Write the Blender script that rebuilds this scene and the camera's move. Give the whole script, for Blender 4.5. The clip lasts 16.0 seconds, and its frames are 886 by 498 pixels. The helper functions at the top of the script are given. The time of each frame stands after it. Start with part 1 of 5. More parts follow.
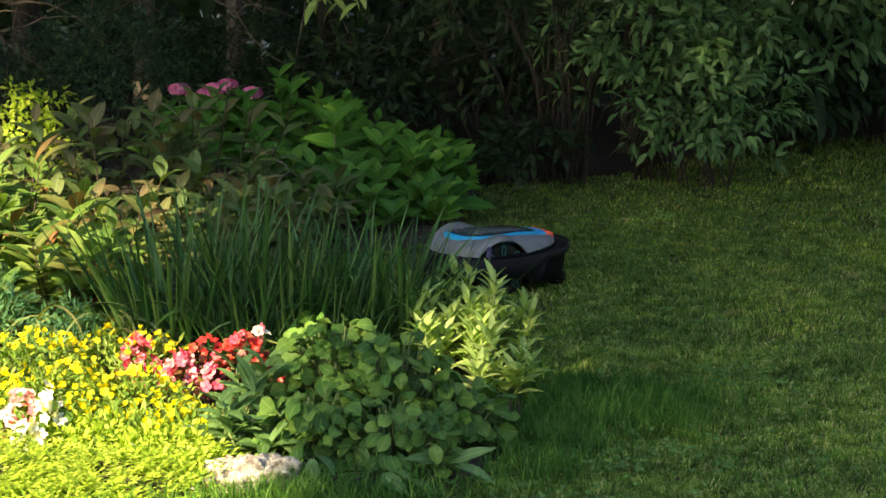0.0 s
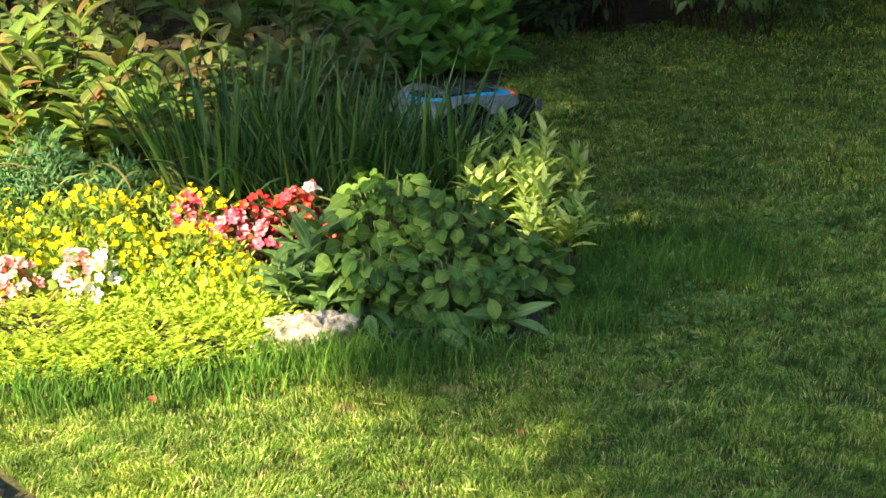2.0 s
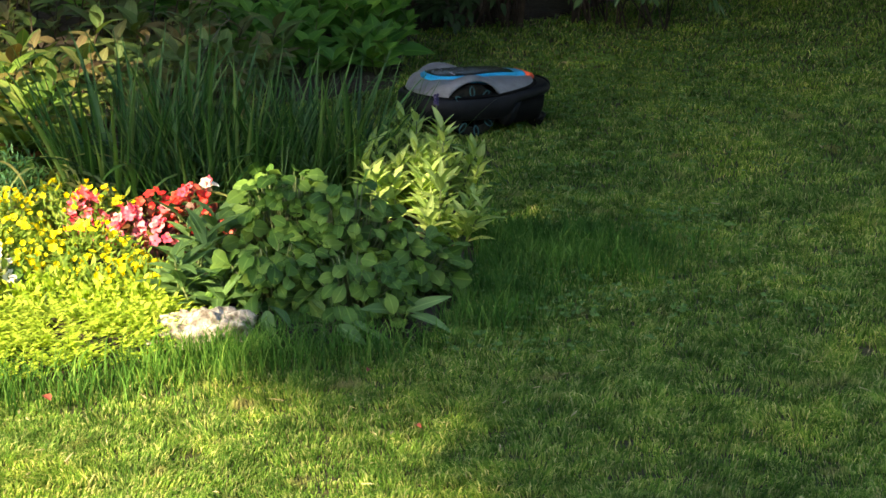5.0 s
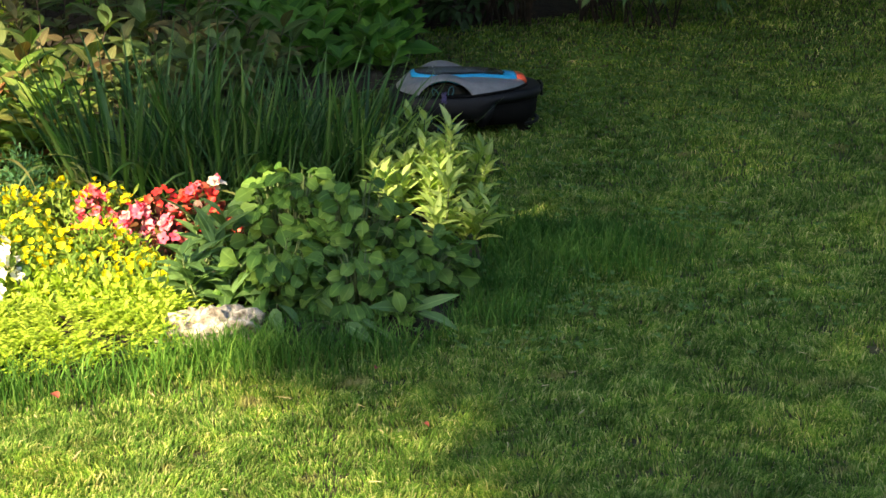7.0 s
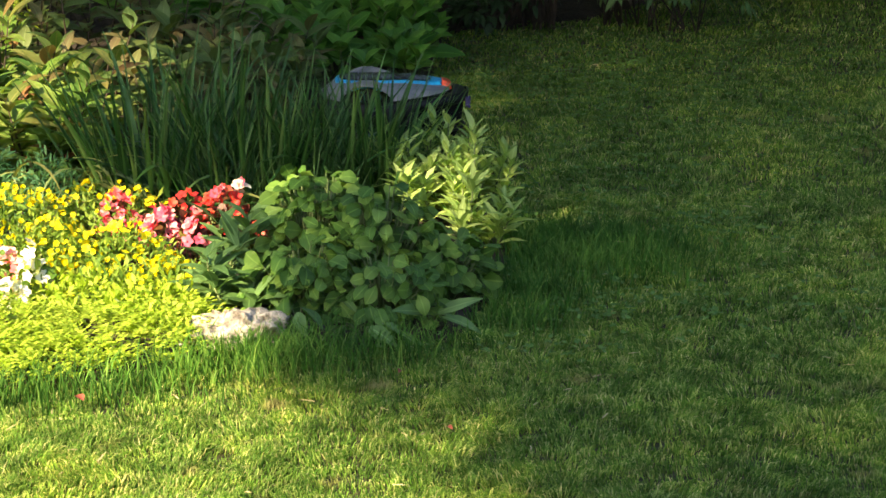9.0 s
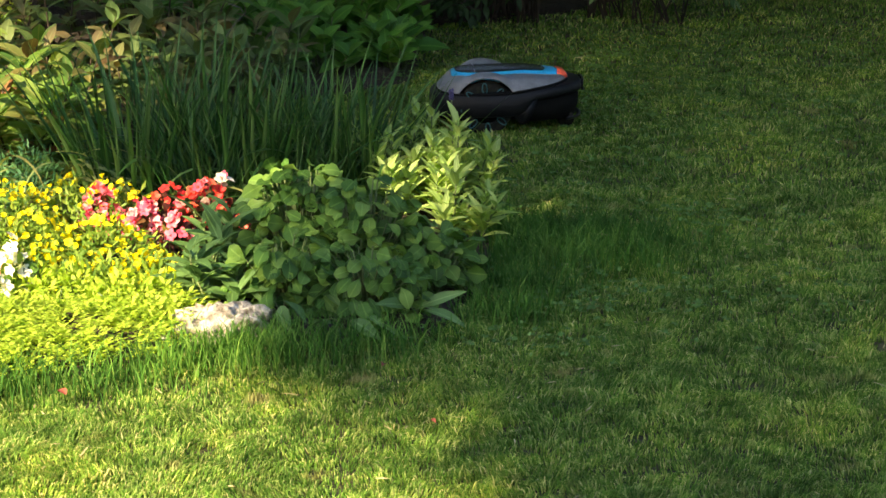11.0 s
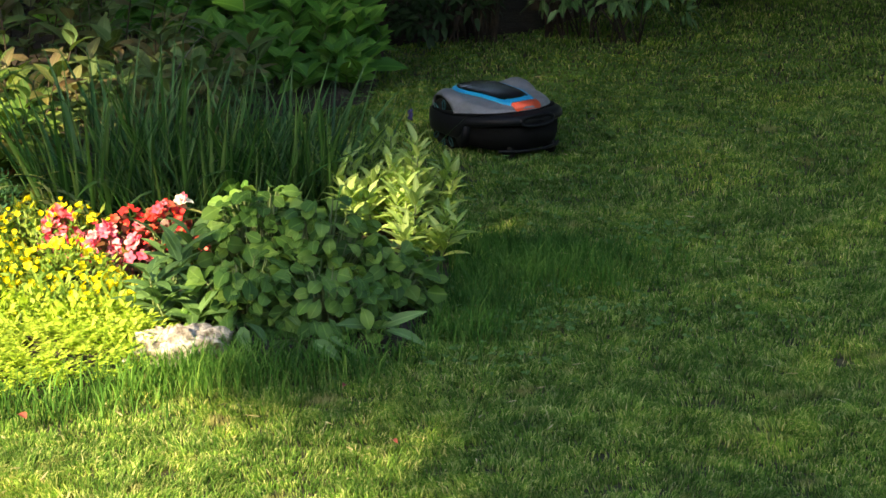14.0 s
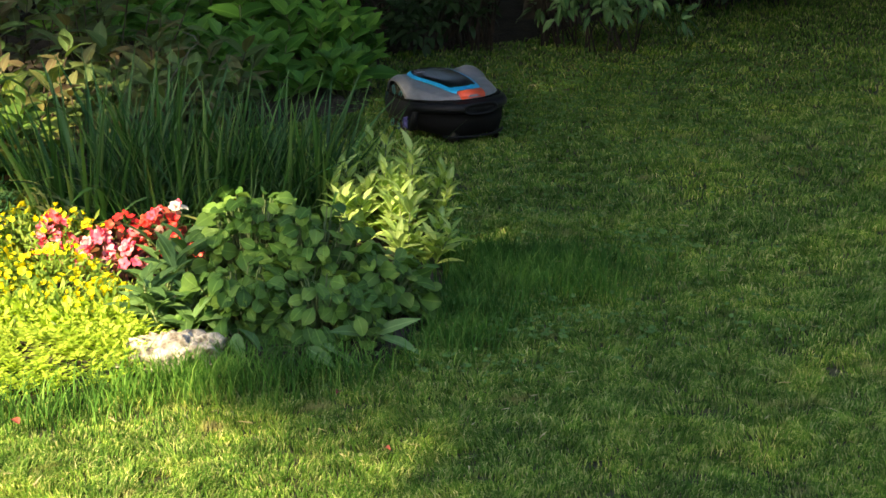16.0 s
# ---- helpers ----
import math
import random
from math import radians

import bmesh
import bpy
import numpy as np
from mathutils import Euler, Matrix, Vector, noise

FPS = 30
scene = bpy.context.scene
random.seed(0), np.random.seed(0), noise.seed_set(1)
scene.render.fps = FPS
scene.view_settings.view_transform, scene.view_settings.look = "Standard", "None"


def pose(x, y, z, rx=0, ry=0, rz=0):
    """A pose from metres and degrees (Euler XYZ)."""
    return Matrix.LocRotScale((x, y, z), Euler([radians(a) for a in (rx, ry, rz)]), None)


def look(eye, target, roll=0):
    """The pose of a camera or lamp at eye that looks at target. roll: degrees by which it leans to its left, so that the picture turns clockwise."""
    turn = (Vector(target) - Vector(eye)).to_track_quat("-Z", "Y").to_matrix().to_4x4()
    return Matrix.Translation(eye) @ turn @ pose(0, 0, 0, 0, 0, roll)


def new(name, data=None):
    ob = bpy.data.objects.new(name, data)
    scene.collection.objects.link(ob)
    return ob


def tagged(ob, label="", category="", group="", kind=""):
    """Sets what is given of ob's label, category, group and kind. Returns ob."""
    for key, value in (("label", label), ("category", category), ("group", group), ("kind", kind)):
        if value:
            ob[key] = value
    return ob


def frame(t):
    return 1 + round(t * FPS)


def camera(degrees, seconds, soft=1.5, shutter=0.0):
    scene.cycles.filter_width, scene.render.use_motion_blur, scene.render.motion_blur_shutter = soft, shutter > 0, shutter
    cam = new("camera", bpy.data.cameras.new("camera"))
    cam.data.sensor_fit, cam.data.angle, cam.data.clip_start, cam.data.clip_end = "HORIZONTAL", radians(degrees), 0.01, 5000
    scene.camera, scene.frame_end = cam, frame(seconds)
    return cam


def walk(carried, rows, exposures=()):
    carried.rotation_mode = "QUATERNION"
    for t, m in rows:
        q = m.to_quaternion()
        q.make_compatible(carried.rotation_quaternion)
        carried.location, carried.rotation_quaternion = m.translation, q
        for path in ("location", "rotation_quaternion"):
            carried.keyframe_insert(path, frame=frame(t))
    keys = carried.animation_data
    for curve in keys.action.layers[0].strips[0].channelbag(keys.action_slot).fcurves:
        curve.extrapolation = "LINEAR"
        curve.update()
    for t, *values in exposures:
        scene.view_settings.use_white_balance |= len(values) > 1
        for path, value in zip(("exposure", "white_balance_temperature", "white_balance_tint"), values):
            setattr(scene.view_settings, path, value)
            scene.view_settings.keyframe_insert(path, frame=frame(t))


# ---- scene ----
cam = camera(23.93, 16.0, soft=1.6)
# seconds, place, yaw, pitch, roll
PATH = [
    (0, 0.0782, -0.0399, 1.4966, 0.792, -10.491, 0.760),
    (0.5, 0.0108, -0.0176, 1.5080, 0.154, -11.163, 0.282),
    (1, -0.0063, 0.0013, 1.5047, 0.244, -12.348, 0.162),
    (1.5, -0.0090, -0.0032, 1.5024, 0.872, -13.425, 0.035),
    (2, -0.0097, 0.0098, 1.5004, 1.347, -14.645, -0.013),
    (2.5, -0.0070, -0.0019, 1.5025, 1.454, -15.175, -0.186),
    (3, -0.0000, -0.0013, 1.5013, 0.767, -15.020, -0.233),
    (3.5, -0.0000, 0.0000, 1.5000, 0.000, -14.792, -0.000),
    (4, 0.0062, -0.0032, 1.5011, -0.686, -14.602, 0.022),
    (4.5, 0.0064, 0.0018, 1.5005, -1.386, -14.729, 0.219),
    (7, 0.0049, -0.0000, 1.4982, -1.179, -14.782, 0.231),
    (7.5, 0.0022, -0.0038, 1.5023, -0.820, -14.691, 0.271),
    (8, 0.0040, -0.0113, 1.5016, -0.503, -14.594, 0.185),
    (10.5, 0.0032, 0.0023, 1.5002, -0.678, -14.887, 0.089),
    (11, 0.0086, 0.0004, 1.4987, -0.935, -14.880, 0.153),
    (11.5, 0.0045, 0.0027, 1.4989, -1.316, -14.757, 0.111),
    (12, 0.0134, -0.0014, 1.4971, -1.775, -14.533, -0.047),
    (12.5, 0.0116, 0.0014, 1.4971, -2.084, -14.512, -0.060),
    (13, 0.0115, 0.0058, 1.4954, -2.044, -14.513, 0.035),
    (13.5, 0.0080, 0.0028, 1.4970, -2.096, -14.402, 0.055),
    (14, 0.0087, -0.0039, 1.5002, -2.063, -14.338, -0.056),
    (14.5, 0.0083, -0.0058, 1.5011, -2.176, -14.282, 0.058),
    (15, 0.0111, -0.0057, 1.4999, -2.282, -14.320, 0.140),
    (15.5, 0.0097, -0.0017, 1.5015, -2.271, -14.295, 0.305),
    (16, 0.0123, -0.0101, 1.5001, -2.188, -14.113, 0.258),
]
walk(cam, [(t, pose(x, y, z, 90 + pitch, 0, yaw) @ pose(0, 0, 0, 0, 0, roll)) for t, x, y, z, yaw, pitch, roll in PATH],
     exposures=[(0, 2.14, 7000, 9), (1.5, 2.28, 7000, 9), (3, 2.11, 7000, 9), (16, 2.14, 7000, 9)])

# ---- light: low warm sun from behind the camera's left shoulder, weak sky ----
SUN_TO = Vector((-0.6, -0.8, 0.53)).normalized()
world = bpy.data.worlds.new("garden_sky")
scene.world = world
world.use_nodes = True
wn = world.node_tree
sky = wn.nodes.new("ShaderNodeTexSky")
sky.sky_type, sky.sun_disc = "NISHITA", False
sky.sun_elevation = math.asin(SUN_TO.z)
sky.sun_rotation = math.atan2(SUN_TO.x, SUN_TO.y)
wn.links.new(sky.outputs[0], wn.nodes["Background"].inputs[0])
wn.nodes["Background"].inputs[1].default_value = 0.107
sun = new("sun", bpy.data.lights.new("sun", "SUN"))
sun.data.energy, sun.data.angle, sun.data.color = 5.0, radians(0.6), (1.0, 0.82, 0.50)
sun.matrix_world = look(SUN_TO * 30, (0, 0, 0))


# ---- materials ----
def nodes_of(name):
    m = bpy.data.materials.new(name)
    m.use_nodes = True
    t = m.node_tree
    return m, t, t.nodes["Principled BSDF"]


def ramp(t, fac, stops):
    r = t.nodes.new("ShaderNodeValToRGB")
    while len(r.color_ramp.elements) < len(stops):
        r.color_ramp.elements.new(0.5)
    for e, (p, c) in zip(r.color_ramp.elements, stops):
        e.position, e.color = p, (*c, 1)
    t.links.new(fac, r.inputs[0])
    return r.outputs[0]


def noise_tex(t, scale, detail=3.0, space="Object"):
    c = t.nodes.new("ShaderNodeTexCoord")
    n = t.nodes.new("ShaderNodeTexNoise")
    n.inputs["Scale"].default_value, n.inputs["Detail"].default_value = scale, detail
    t.links.new(c.outputs[space], n.inputs["Vector"])
    return n.outputs["Fac"]


def mix_col(t, kind, fac, a, b):
    n = t.nodes.new("ShaderNodeMix")
    n.data_type, n.blend_type = "RGBA", kind
    for sock, v in ((n.inputs[0], fac), (n.inputs[6], a), (n.inputs[7], b)):
        if isinstance(v, (int, float)):
            sock.default_value = v
        elif isinstance(v, tuple):
            sock.default_value = (*v, 1)
        else:
            t.links.new(v, sock)
    return n.outputs[2]


def bump(t, bsdf, height, strength, distance=0.01):
    b = t.nodes.new("ShaderNodeBump")
    b.inputs["Strength"].default_value, b.inputs["Distance"].default_value = strength, distance
    t.links.new(height, b.inputs["Height"])
    t.links.new(b.outputs[0], bsdf.inputs["Normal"])


def leaf_material(name, colors, rough=0.45, through_light=0.3, midrib=0.35, patch=4.0, tip=None, spread=0.35, side=True, veins=0.12):
    """Leaf: per-leaf tint, blotches, pale midrib and side veins by the leaf's own uv, light passing through."""
    m, t, b = nodes_of(name)
    add = t.nodes.new("ShaderNodeMath")
    add.operation = "ADD"
    t.links.new(t.nodes.new("ShaderNodeNewGeometry").outputs["Random Per Island"], add.inputs[0])
    t.links.new(t.nodes.new("ShaderNodeObjectInfo").outputs["Random"], add.inputs[1])
    wrap = t.nodes.new("ShaderNodeMath")
    wrap.operation = "FRACT"
    t.links.new(add.outputs[0], wrap.inputs[0])
    rnd = wrap.outputs[0]
    n = len(colors)
    col = ramp(t, rnd, [(i / max(1, n - 1), c) for i, c in enumerate(colors)])
    big = noise_tex(t, patch)
    col = mix_col(t, "MULTIPLY", spread, col, ramp(t, big, [(0.3, (0.45, 0.5, 0.4)), (0.7, (1.35, 1.3, 1.2))]))
    uv = t.nodes.new("ShaderNodeUVMap")
    sep = t.nodes.new("ShaderNodeSeparateXYZ")
    t.links.new(uv.outputs[0], sep.inputs[0])
    if tip:
        tip_f = ramp(t, sep.outputs[0], [(0.6, (0, 0, 0)), (1.0, (1, 1, 1))])
        col = mix_col(t, "MIX", tip_f, col, tip)
    d = t.nodes.new("ShaderNodeMath")
    d.operation = "SUBTRACT"
    t.links.new(sep.outputs[1], d.inputs[0])
    d.inputs[1].default_value = 0.5
    a = t.nodes.new("ShaderNodeMath")
    a.operation = "ABSOLUTE"
    t.links.new(d.outputs[0], a.inputs[0])
    rib = ramp(t, a.outputs[0], [(0.0, (1, 1, 1)), (0.07, (0, 0, 0))])
    f = t.nodes.new("ShaderNodeMath")
    f.operation = "MULTIPLY"
    t.links.new(rib, f.inputs[0])
    f.inputs[1].default_value = midrib
    col = mix_col(t, "MIX", f.outputs[0], col, tuple(min(1, c * 1.9 + 0.03) for c in colors[-1]))
    t.links.new(col, b.inputs["Base Color"])
    b.inputs["Roughness"].default_value = rough
    b.inputs["Specular IOR Level"].default_value = 0.25
    if side:
        # side veins slant forward from the midrib
        w = t.nodes.new("ShaderNodeMath")
        w.operation = "MULTIPLY_ADD"
        t.links.new(a.outputs[0], w.inputs[0])
        w.inputs[1].default_value = -0.9
        t.links.new(sep.outputs[0], w.inputs[2])
        s = t.nodes.new("ShaderNodeMath")
        s.operation = "SINE"
        k = t.nodes.new("ShaderNodeMath")
        k.operation = "MULTIPLY"
        t.links.new(w.outputs[0], k.inputs[0])
        k.inputs[1].default_value = 55.0
        t.links.new(k.outputs[0], s.inputs[0])
        bump(t, b, s.outputs[0], veins, 0.004)
    tr = t.nodes.new("ShaderNodeBsdfTranslucent")
    lit = mix_col(t, "MULTIPLY", 1.0, col, (1.5, 1.6, 0.6))
    t.links.new(lit, tr.inputs[0])
    mx = t.nodes.new("ShaderNodeMixShader")
    mx.inputs[0].default_value = through_light
    t.links.new(b.outputs[0], mx.inputs[1])
    t.links.new(tr.outputs[0], mx.inputs[2])
    t.links.new(mx.outputs[0], t.nodes["Material Output"].inputs[0])
    return m


def plain(name, c1, c2, scale=20.0, rough=0.6, metal=0.0, relief=0.2, dist=0.004, detail=5.0, coat=0.0, spec=0.5):
    m, t, b = nodes_of(name)
    nz = noise_tex(t, scale, detail)
    big = noise_tex(t, scale * 0.17, 3.0)
    col = ramp(t, nz, [(0.35, c1), (0.65, c2)])
    col = mix_col(t, "MULTIPLY", 0.5, col, ramp(t, big, [(0.35, (0.6, 0.6, 0.6)), (0.65, (1.2, 1.2, 1.2))]))
    t.links.new(col, b.inputs["Base Color"])
    b.inputs["Roughness"].default_value, b.inputs["Metallic"].default_value = rough, metal
    b.inputs["Coat Weight"].default_value = coat
    b.inputs["Specular IOR Level"].default_value = spec
    if relief:
        bump(t, b, nz, relief, dist)
    return m


def grass_material(name, stops, dry):
    m, t, b = nodes_of(name)
    rnd = t.nodes.new("ShaderNodeNewGeometry").outputs["Random Per Island"]
    col = ramp(t, rnd, stops)
    big = noise_tex(t, 2.1, 4.0)
    col = mix_col(t, "MULTIPLY", 0.75, col, ramp(t, big, [(0.36, (0.5, 0.62, 0.5)), (0.5, (0.95, 1.0, 0.9)), (0.66, (1.35, 1.25, 0.9))]))
    clump = noise_tex(t, 12.0, 4.0)
    col = mix_col(t, "MULTIPLY", 0.85, col, ramp(t, clump, [(0.34, (0.46, 0.54, 0.46)), (0.5, (1.0, 1.0, 1.0)), (0.66, (1.5, 1.42, 1.25))]))
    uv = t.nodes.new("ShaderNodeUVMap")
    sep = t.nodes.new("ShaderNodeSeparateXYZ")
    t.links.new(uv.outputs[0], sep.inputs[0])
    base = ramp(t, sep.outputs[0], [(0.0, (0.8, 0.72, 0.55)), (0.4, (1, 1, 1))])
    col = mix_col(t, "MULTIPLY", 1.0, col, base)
    spots = noise_tex(t, 7.0, 4.0)
    dryf = ramp(t, spots, [(0.62, (0, 0, 0)), (0.75, (0.75, 0.75, 0.75))])
    col = mix_col(t, "MIX", dryf, col, dry)
    t.links.new(col, b.inputs["Base Color"])
    b.inputs["Roughness"].default_value = 0.65
    b.inputs["Specular IOR Level"].default_value = 0.15
    tr = t.nodes.new("ShaderNodeBsdfTranslucent")
    t.links.new(col, tr.inputs[0])
    mx = t.nodes.new("ShaderNodeMixShader")
    mx.inputs[0].default_value = 0.42
    t.links.new(b.outputs[0], mx.inputs[1])
    t.links.new(tr.outputs[0], mx.inputs[2])
    t.links.new(mx.outputs[0], t.nodes["Material Output"].inputs[0])
    return m


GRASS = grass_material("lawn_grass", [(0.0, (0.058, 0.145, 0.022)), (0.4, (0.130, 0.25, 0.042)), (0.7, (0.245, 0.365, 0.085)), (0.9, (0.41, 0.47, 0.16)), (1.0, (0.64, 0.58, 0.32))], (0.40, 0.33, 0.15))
TALLGRASS = grass_material("tall_grass", [(0.0, (0.045, 0.13, 0.022)), (0.6, (0.085, 0.205, 0.04)), (1.0, (0.17, 0.29, 0.075))], (0.16, 0.24, 0.07))
SOIL = plain("bed_soil", (0.018, 0.012, 0.008), (0.06, 0.042, 0.028), 60, 0.95, relief=0.8, dist=0.02)
TURF = plain("turf_ground", (0.028, 0.030, 0.011), (0.08, 0.078, 0.03), 45, 0.95, relief=0.8, dist=0.02)
HOSTA = leaf_material("broad_leaf", [(0.038, 0.10, 0.019), (0.075, 0.17, 0.032), (0.16, 0.27, 0.058)], rough=0.42, through_light=0.22, midrib=0.3, veins=0.35)
SAGE = leaf_material("long_leaf", [(0.075, 0.155, 0.05), (0.13, 0.23, 0.08)], rough=0.5, through_light=0.2, midrib=0.5)
LIME = leaf_material("lime_leaf", [(0.19, 0.30, 0.08), (0.29, 0.40, 0.13), (0.40, 0.49, 0.19)], rough=0.5, through_light=0.35, midrib=0.3)
STRAP = leaf_material("strap_leaf", [(0.014, 0.055, 0.013), (0.026, 0.09, 0.02), (0.05, 0.13, 0.03), (0.11, 0.19, 0.065)], rough=0.4, through_light=0.2, midrib=0.15, side=False)
PALESTRAP = leaf_material("pale_strap_leaf", [(0.16, 0.22, 0.09), (0.26, 0.29, 0.10), (0.32, 0.30, 0.10)], rough=0.5, through_light=0.25, midrib=0.2, side=False)
HYDRA = leaf_material("hydrangea_leaf", [(0.04, 0.13, 0.022), (0.065, 0.19, 0.03), (0.11, 0.25, 0.04)], rough=0.4, through_light=0.25, midrib=0.35)
RUST = leaf_material("rusty_leaf", [(0.06, 0.11, 0.035), (0.10, 0.16, 0.05), (0.16, 0.12, 0.065), (0.08, 0.15, 0.045), (0.13, 0.18, 0.07)], rough=0.5, through_light=0.2, midrib=0.3)
PEONY = leaf_material("yellowing_leaf", [(0.20, 0.08, 0.045), (0.09, 0.18, 0.04), (0.15, 0.26, 0.05), (0.06, 0.13, 0.03), (0.24, 0.31, 0.075), (0.09, 0.18, 0.04), (0.16, 0.25, 0.055), (0.23, 0.18, 0.07)], rough=0.4, through_light=0.3, midrib=0.4)
MARIGOLD = leaf_material("marigold_leaf", [(0.07, 0.15, 0.025), (0.14, 0.24, 0.035), (0.26, 0.34, 0.06)], rough=0.5, through_light=0.35, midrib=0.2, side=False)
COVER = leaf_material("chartreuse_leaf", [(0.20, 0.31, 0.03), (0.33, 0.45, 0.05), (0.47, 0.55, 0.09)], rough=0.5, through_light=0.4, midrib=0.2, side=False)
FEATHER = leaf_material("feathery_leaf", [(0.04, 0.13, 0.06), (0.08, 0.20, 0.09), (0.14, 0.27, 0.12)], rough=0.5, through_light=0.25, midrib=0.2, side=False)
BRONZE = leaf_material("begonia_leaf", [(0.05, 0.012, 0.014), (0.09, 0.025, 0.02), (0.14, 0.12, 0.03)], rough=0.35, through_light=0.2, midrib=0.2)
BUSH = leaf_material("bush_leaf", [(0.04, 0.10, 0.035), (0.08, 0.17, 0.065), (0.17, 0.28, 0.12)], rough=0.4, through_light=0.25, midrib=0.25)
# darker copy of the bush leaf, the wood's shade put into its colour
SHADEBUSH = leaf_material("shade_dark_leaf", [(0.014, 0.036, 0.014), (0.025, 0.055, 0.02), (0.04, 0.08, 0.03)], rough=0.5, through_light=0.2, midrib=0.1)
BLUEBUSH = leaf_material("blue_green_leaf", [(0.02, 0.06, 0.035), (0.04, 0.10, 0.055), (0.09, 0.15, 0.07)], rough=0.5, through_light=0.2, midrib=0.1)
CLOVER = leaf_material("clover_leaf", [(0.07, 0.165, 0.035), (0.12, 0.225, 0.06)], rough=0.5, through_light=0.2, midrib=0.1)
YELLOW = leaf_material("yellow_petal", [(0.78, 0.62, 0.012), (0.84, 0.74, 0.03)], rough=0.55, through_light=0.3, midrib=0.0, spread=0.15, side=False)
RED = leaf_material("red_petal", [(0.62, 0.02, 0.03), (0.74, 0.05, 0.05), (0.75, 0.16, 0.10)], rough=0.5, through_light=0.25, midrib=0.0, spread=0.3, side=False)
PINK = leaf_material("pink_petal", [(0.68, 0.05, 0.14), (0.76, 0.14, 0.24), (0.82, 0.42, 0.46)], rough=0.5, through_light=0.25, midrib=0.0, spread=0.3, side=False)
BLUSH = leaf_material("blush_petal", [(0.72, 0.14, 0.20), (0.80, 0.36, 0.40), (0.84, 0.62, 0.60)], rough=0.5, through_light=0.25, midrib=0.0, spread=0.3, side=False)
WHITE = leaf_material("white_petal", [(0.80, 0.74, 0.70), (0.82, 0.80, 0.76)], rough=0.5, through_light=0.25, midrib=0.0, spread=0.15, side=False)
MOP = leaf_material("hydrangea_petal", [(0.55, 0.08, 0.30), (0.68, 0.16, 0.42), (0.76, 0.30, 0.52)], rough=0.6, through_light=0.25, midrib=0.0, spread=0.4, side=False)
VIOLET = plain("violet_petal", (0.02, 0.015, 0.08), (0.05, 0.04, 0.15), 80)
STEM = plain("green_stem", (0.07, 0.12, 0.03), (0.14, 0.18, 0.06), 30, 0.6)
TWIG = plain("brown_twig", (0.022, 0.015, 0.010), (0.06, 0.04, 0.027), 40, 0.85)
DEADTWIG = plain("dry_twig", (0.10, 0.075, 0.055), (0.20, 0.16, 0.12), 40, 0.85)
BARK = plain("bark", (0.03, 0.024, 0.018), (0.10, 0.08, 0.06), 14, 0.95, relief=1.0, dist=0.03)
PALEBARK = plain("pale_bark", (0.10, 0.085, 0.065), (0.24, 0.21, 0.17), 14, 0.9, relief=0.8, dist=0.02)
STONE = plain("pitted_limestone", (0.10, 0.075, 0.055), (0.62, 0.56, 0.49), 42, 0.9, relief=1.0, dist=0.02)
PAVER = plain("brown_paving", (0.12, 0.075, 0.05), (0.26, 0.18, 0.13), 25, 0.9, relief=0.8, dist=0.01)
DRYLEAF = plain("dry_leaf", (0.16, 0.03, 0.02), (0.28, 0.07, 0.04), 60, 0.7)
STRAW = plain("straw", (0.32, 0.26, 0.13), (0.50, 0.42, 0.24), 60, 0.8)
ROD = plain("galvanised_wire", (0.04, 0.045, 0.04), (0.12, 0.12, 0.11), 60, 0.45, 0.7, relief=0.1)
M_SHELL = plain("grey_plastic", (0.155, 0.16, 0.175), (0.18, 0.185, 0.2), 160, 0.42, relief=0.05, dist=0.001)
M_BODY = plain("charcoal_plastic", (0.0045, 0.005, 0.0065), (0.007, 0.0075, 0.0095), 160, 0.5, relief=0.08, dist=0.001, spec=0.2)
M_BLACK = plain("black_plastic", (0.003, 0.003, 0.003), (0.005, 0.005, 0.005), 120, 0.8, relief=0.05, spec=0.12)
M_PANEL = plain("gloss_black_panel", (0.010, 0.010, 0.012), (0.014, 0.014, 0.017), 60, 0.22, relief=0.0, coat=0.0)
M_BLUE = plain("turquoise_trim", (0.0, 0.32, 0.60), (0.01, 0.37, 0.66), 60, 0.4, relief=0.0)
M_ORANGE = plain("orange_button", (0.80, 0.085, 0.03), (0.85, 0.11, 0.04), 60, 0.4, relief=0.0)
M_TEAL = plain("teal_plastic", (0.008, 0.07, 0.08), (0.012, 0.10, 0.115), 60, 0.5, relief=0.0)
M_TYRE = plain("mower_tyre", (0.006, 0.006, 0.005), (0.02, 0.018, 0.012), 50, 0.85, relief=0.3, spec=0.2)


# ---- building helpers ----
def mesh_of(name, verts, faces, material, uvs=None, smooth=True):
    """A mesh from arrays; faces is a list of arrays of equal-length polygons."""
    me = bpy.data.meshes.new(name)
    verts = np.asarray(verts, dtype=np.float32).reshape(-1, 3)
    groups = [np.asarray(f, dtype=np.int32) for f in faces if len(f)]
    loops = np.concatenate([g.ravel() for g in groups])
    sizes = np.concatenate([np.full(len(g), g.shape[1], dtype=np.int32) for g in groups])
    me.vertices.add(len(verts))
    me.vertices.foreach_set("co", verts.ravel())
    me.loops.add(len(loops))
    me.loops.foreach_set("vertex_index", loops)
    me.polygons.add(len(sizes))
    me.polygons.foreach_set("loop_start", np.concatenate([[0], np.cumsum(sizes)[:-1]]).astype(np.int32))
    me.polygons.foreach_set("use_smooth", np.full(len(sizes), smooth))
    if uvs is not None:
        layer = me.uv_layers.new(name="UVMap")
        layer.data.foreach_set("uv", np.asarray(uvs, dtype=np.float32)[loops].ravel())
    me.update(calc_edges=True)
    me.materials.append(material)
    return me


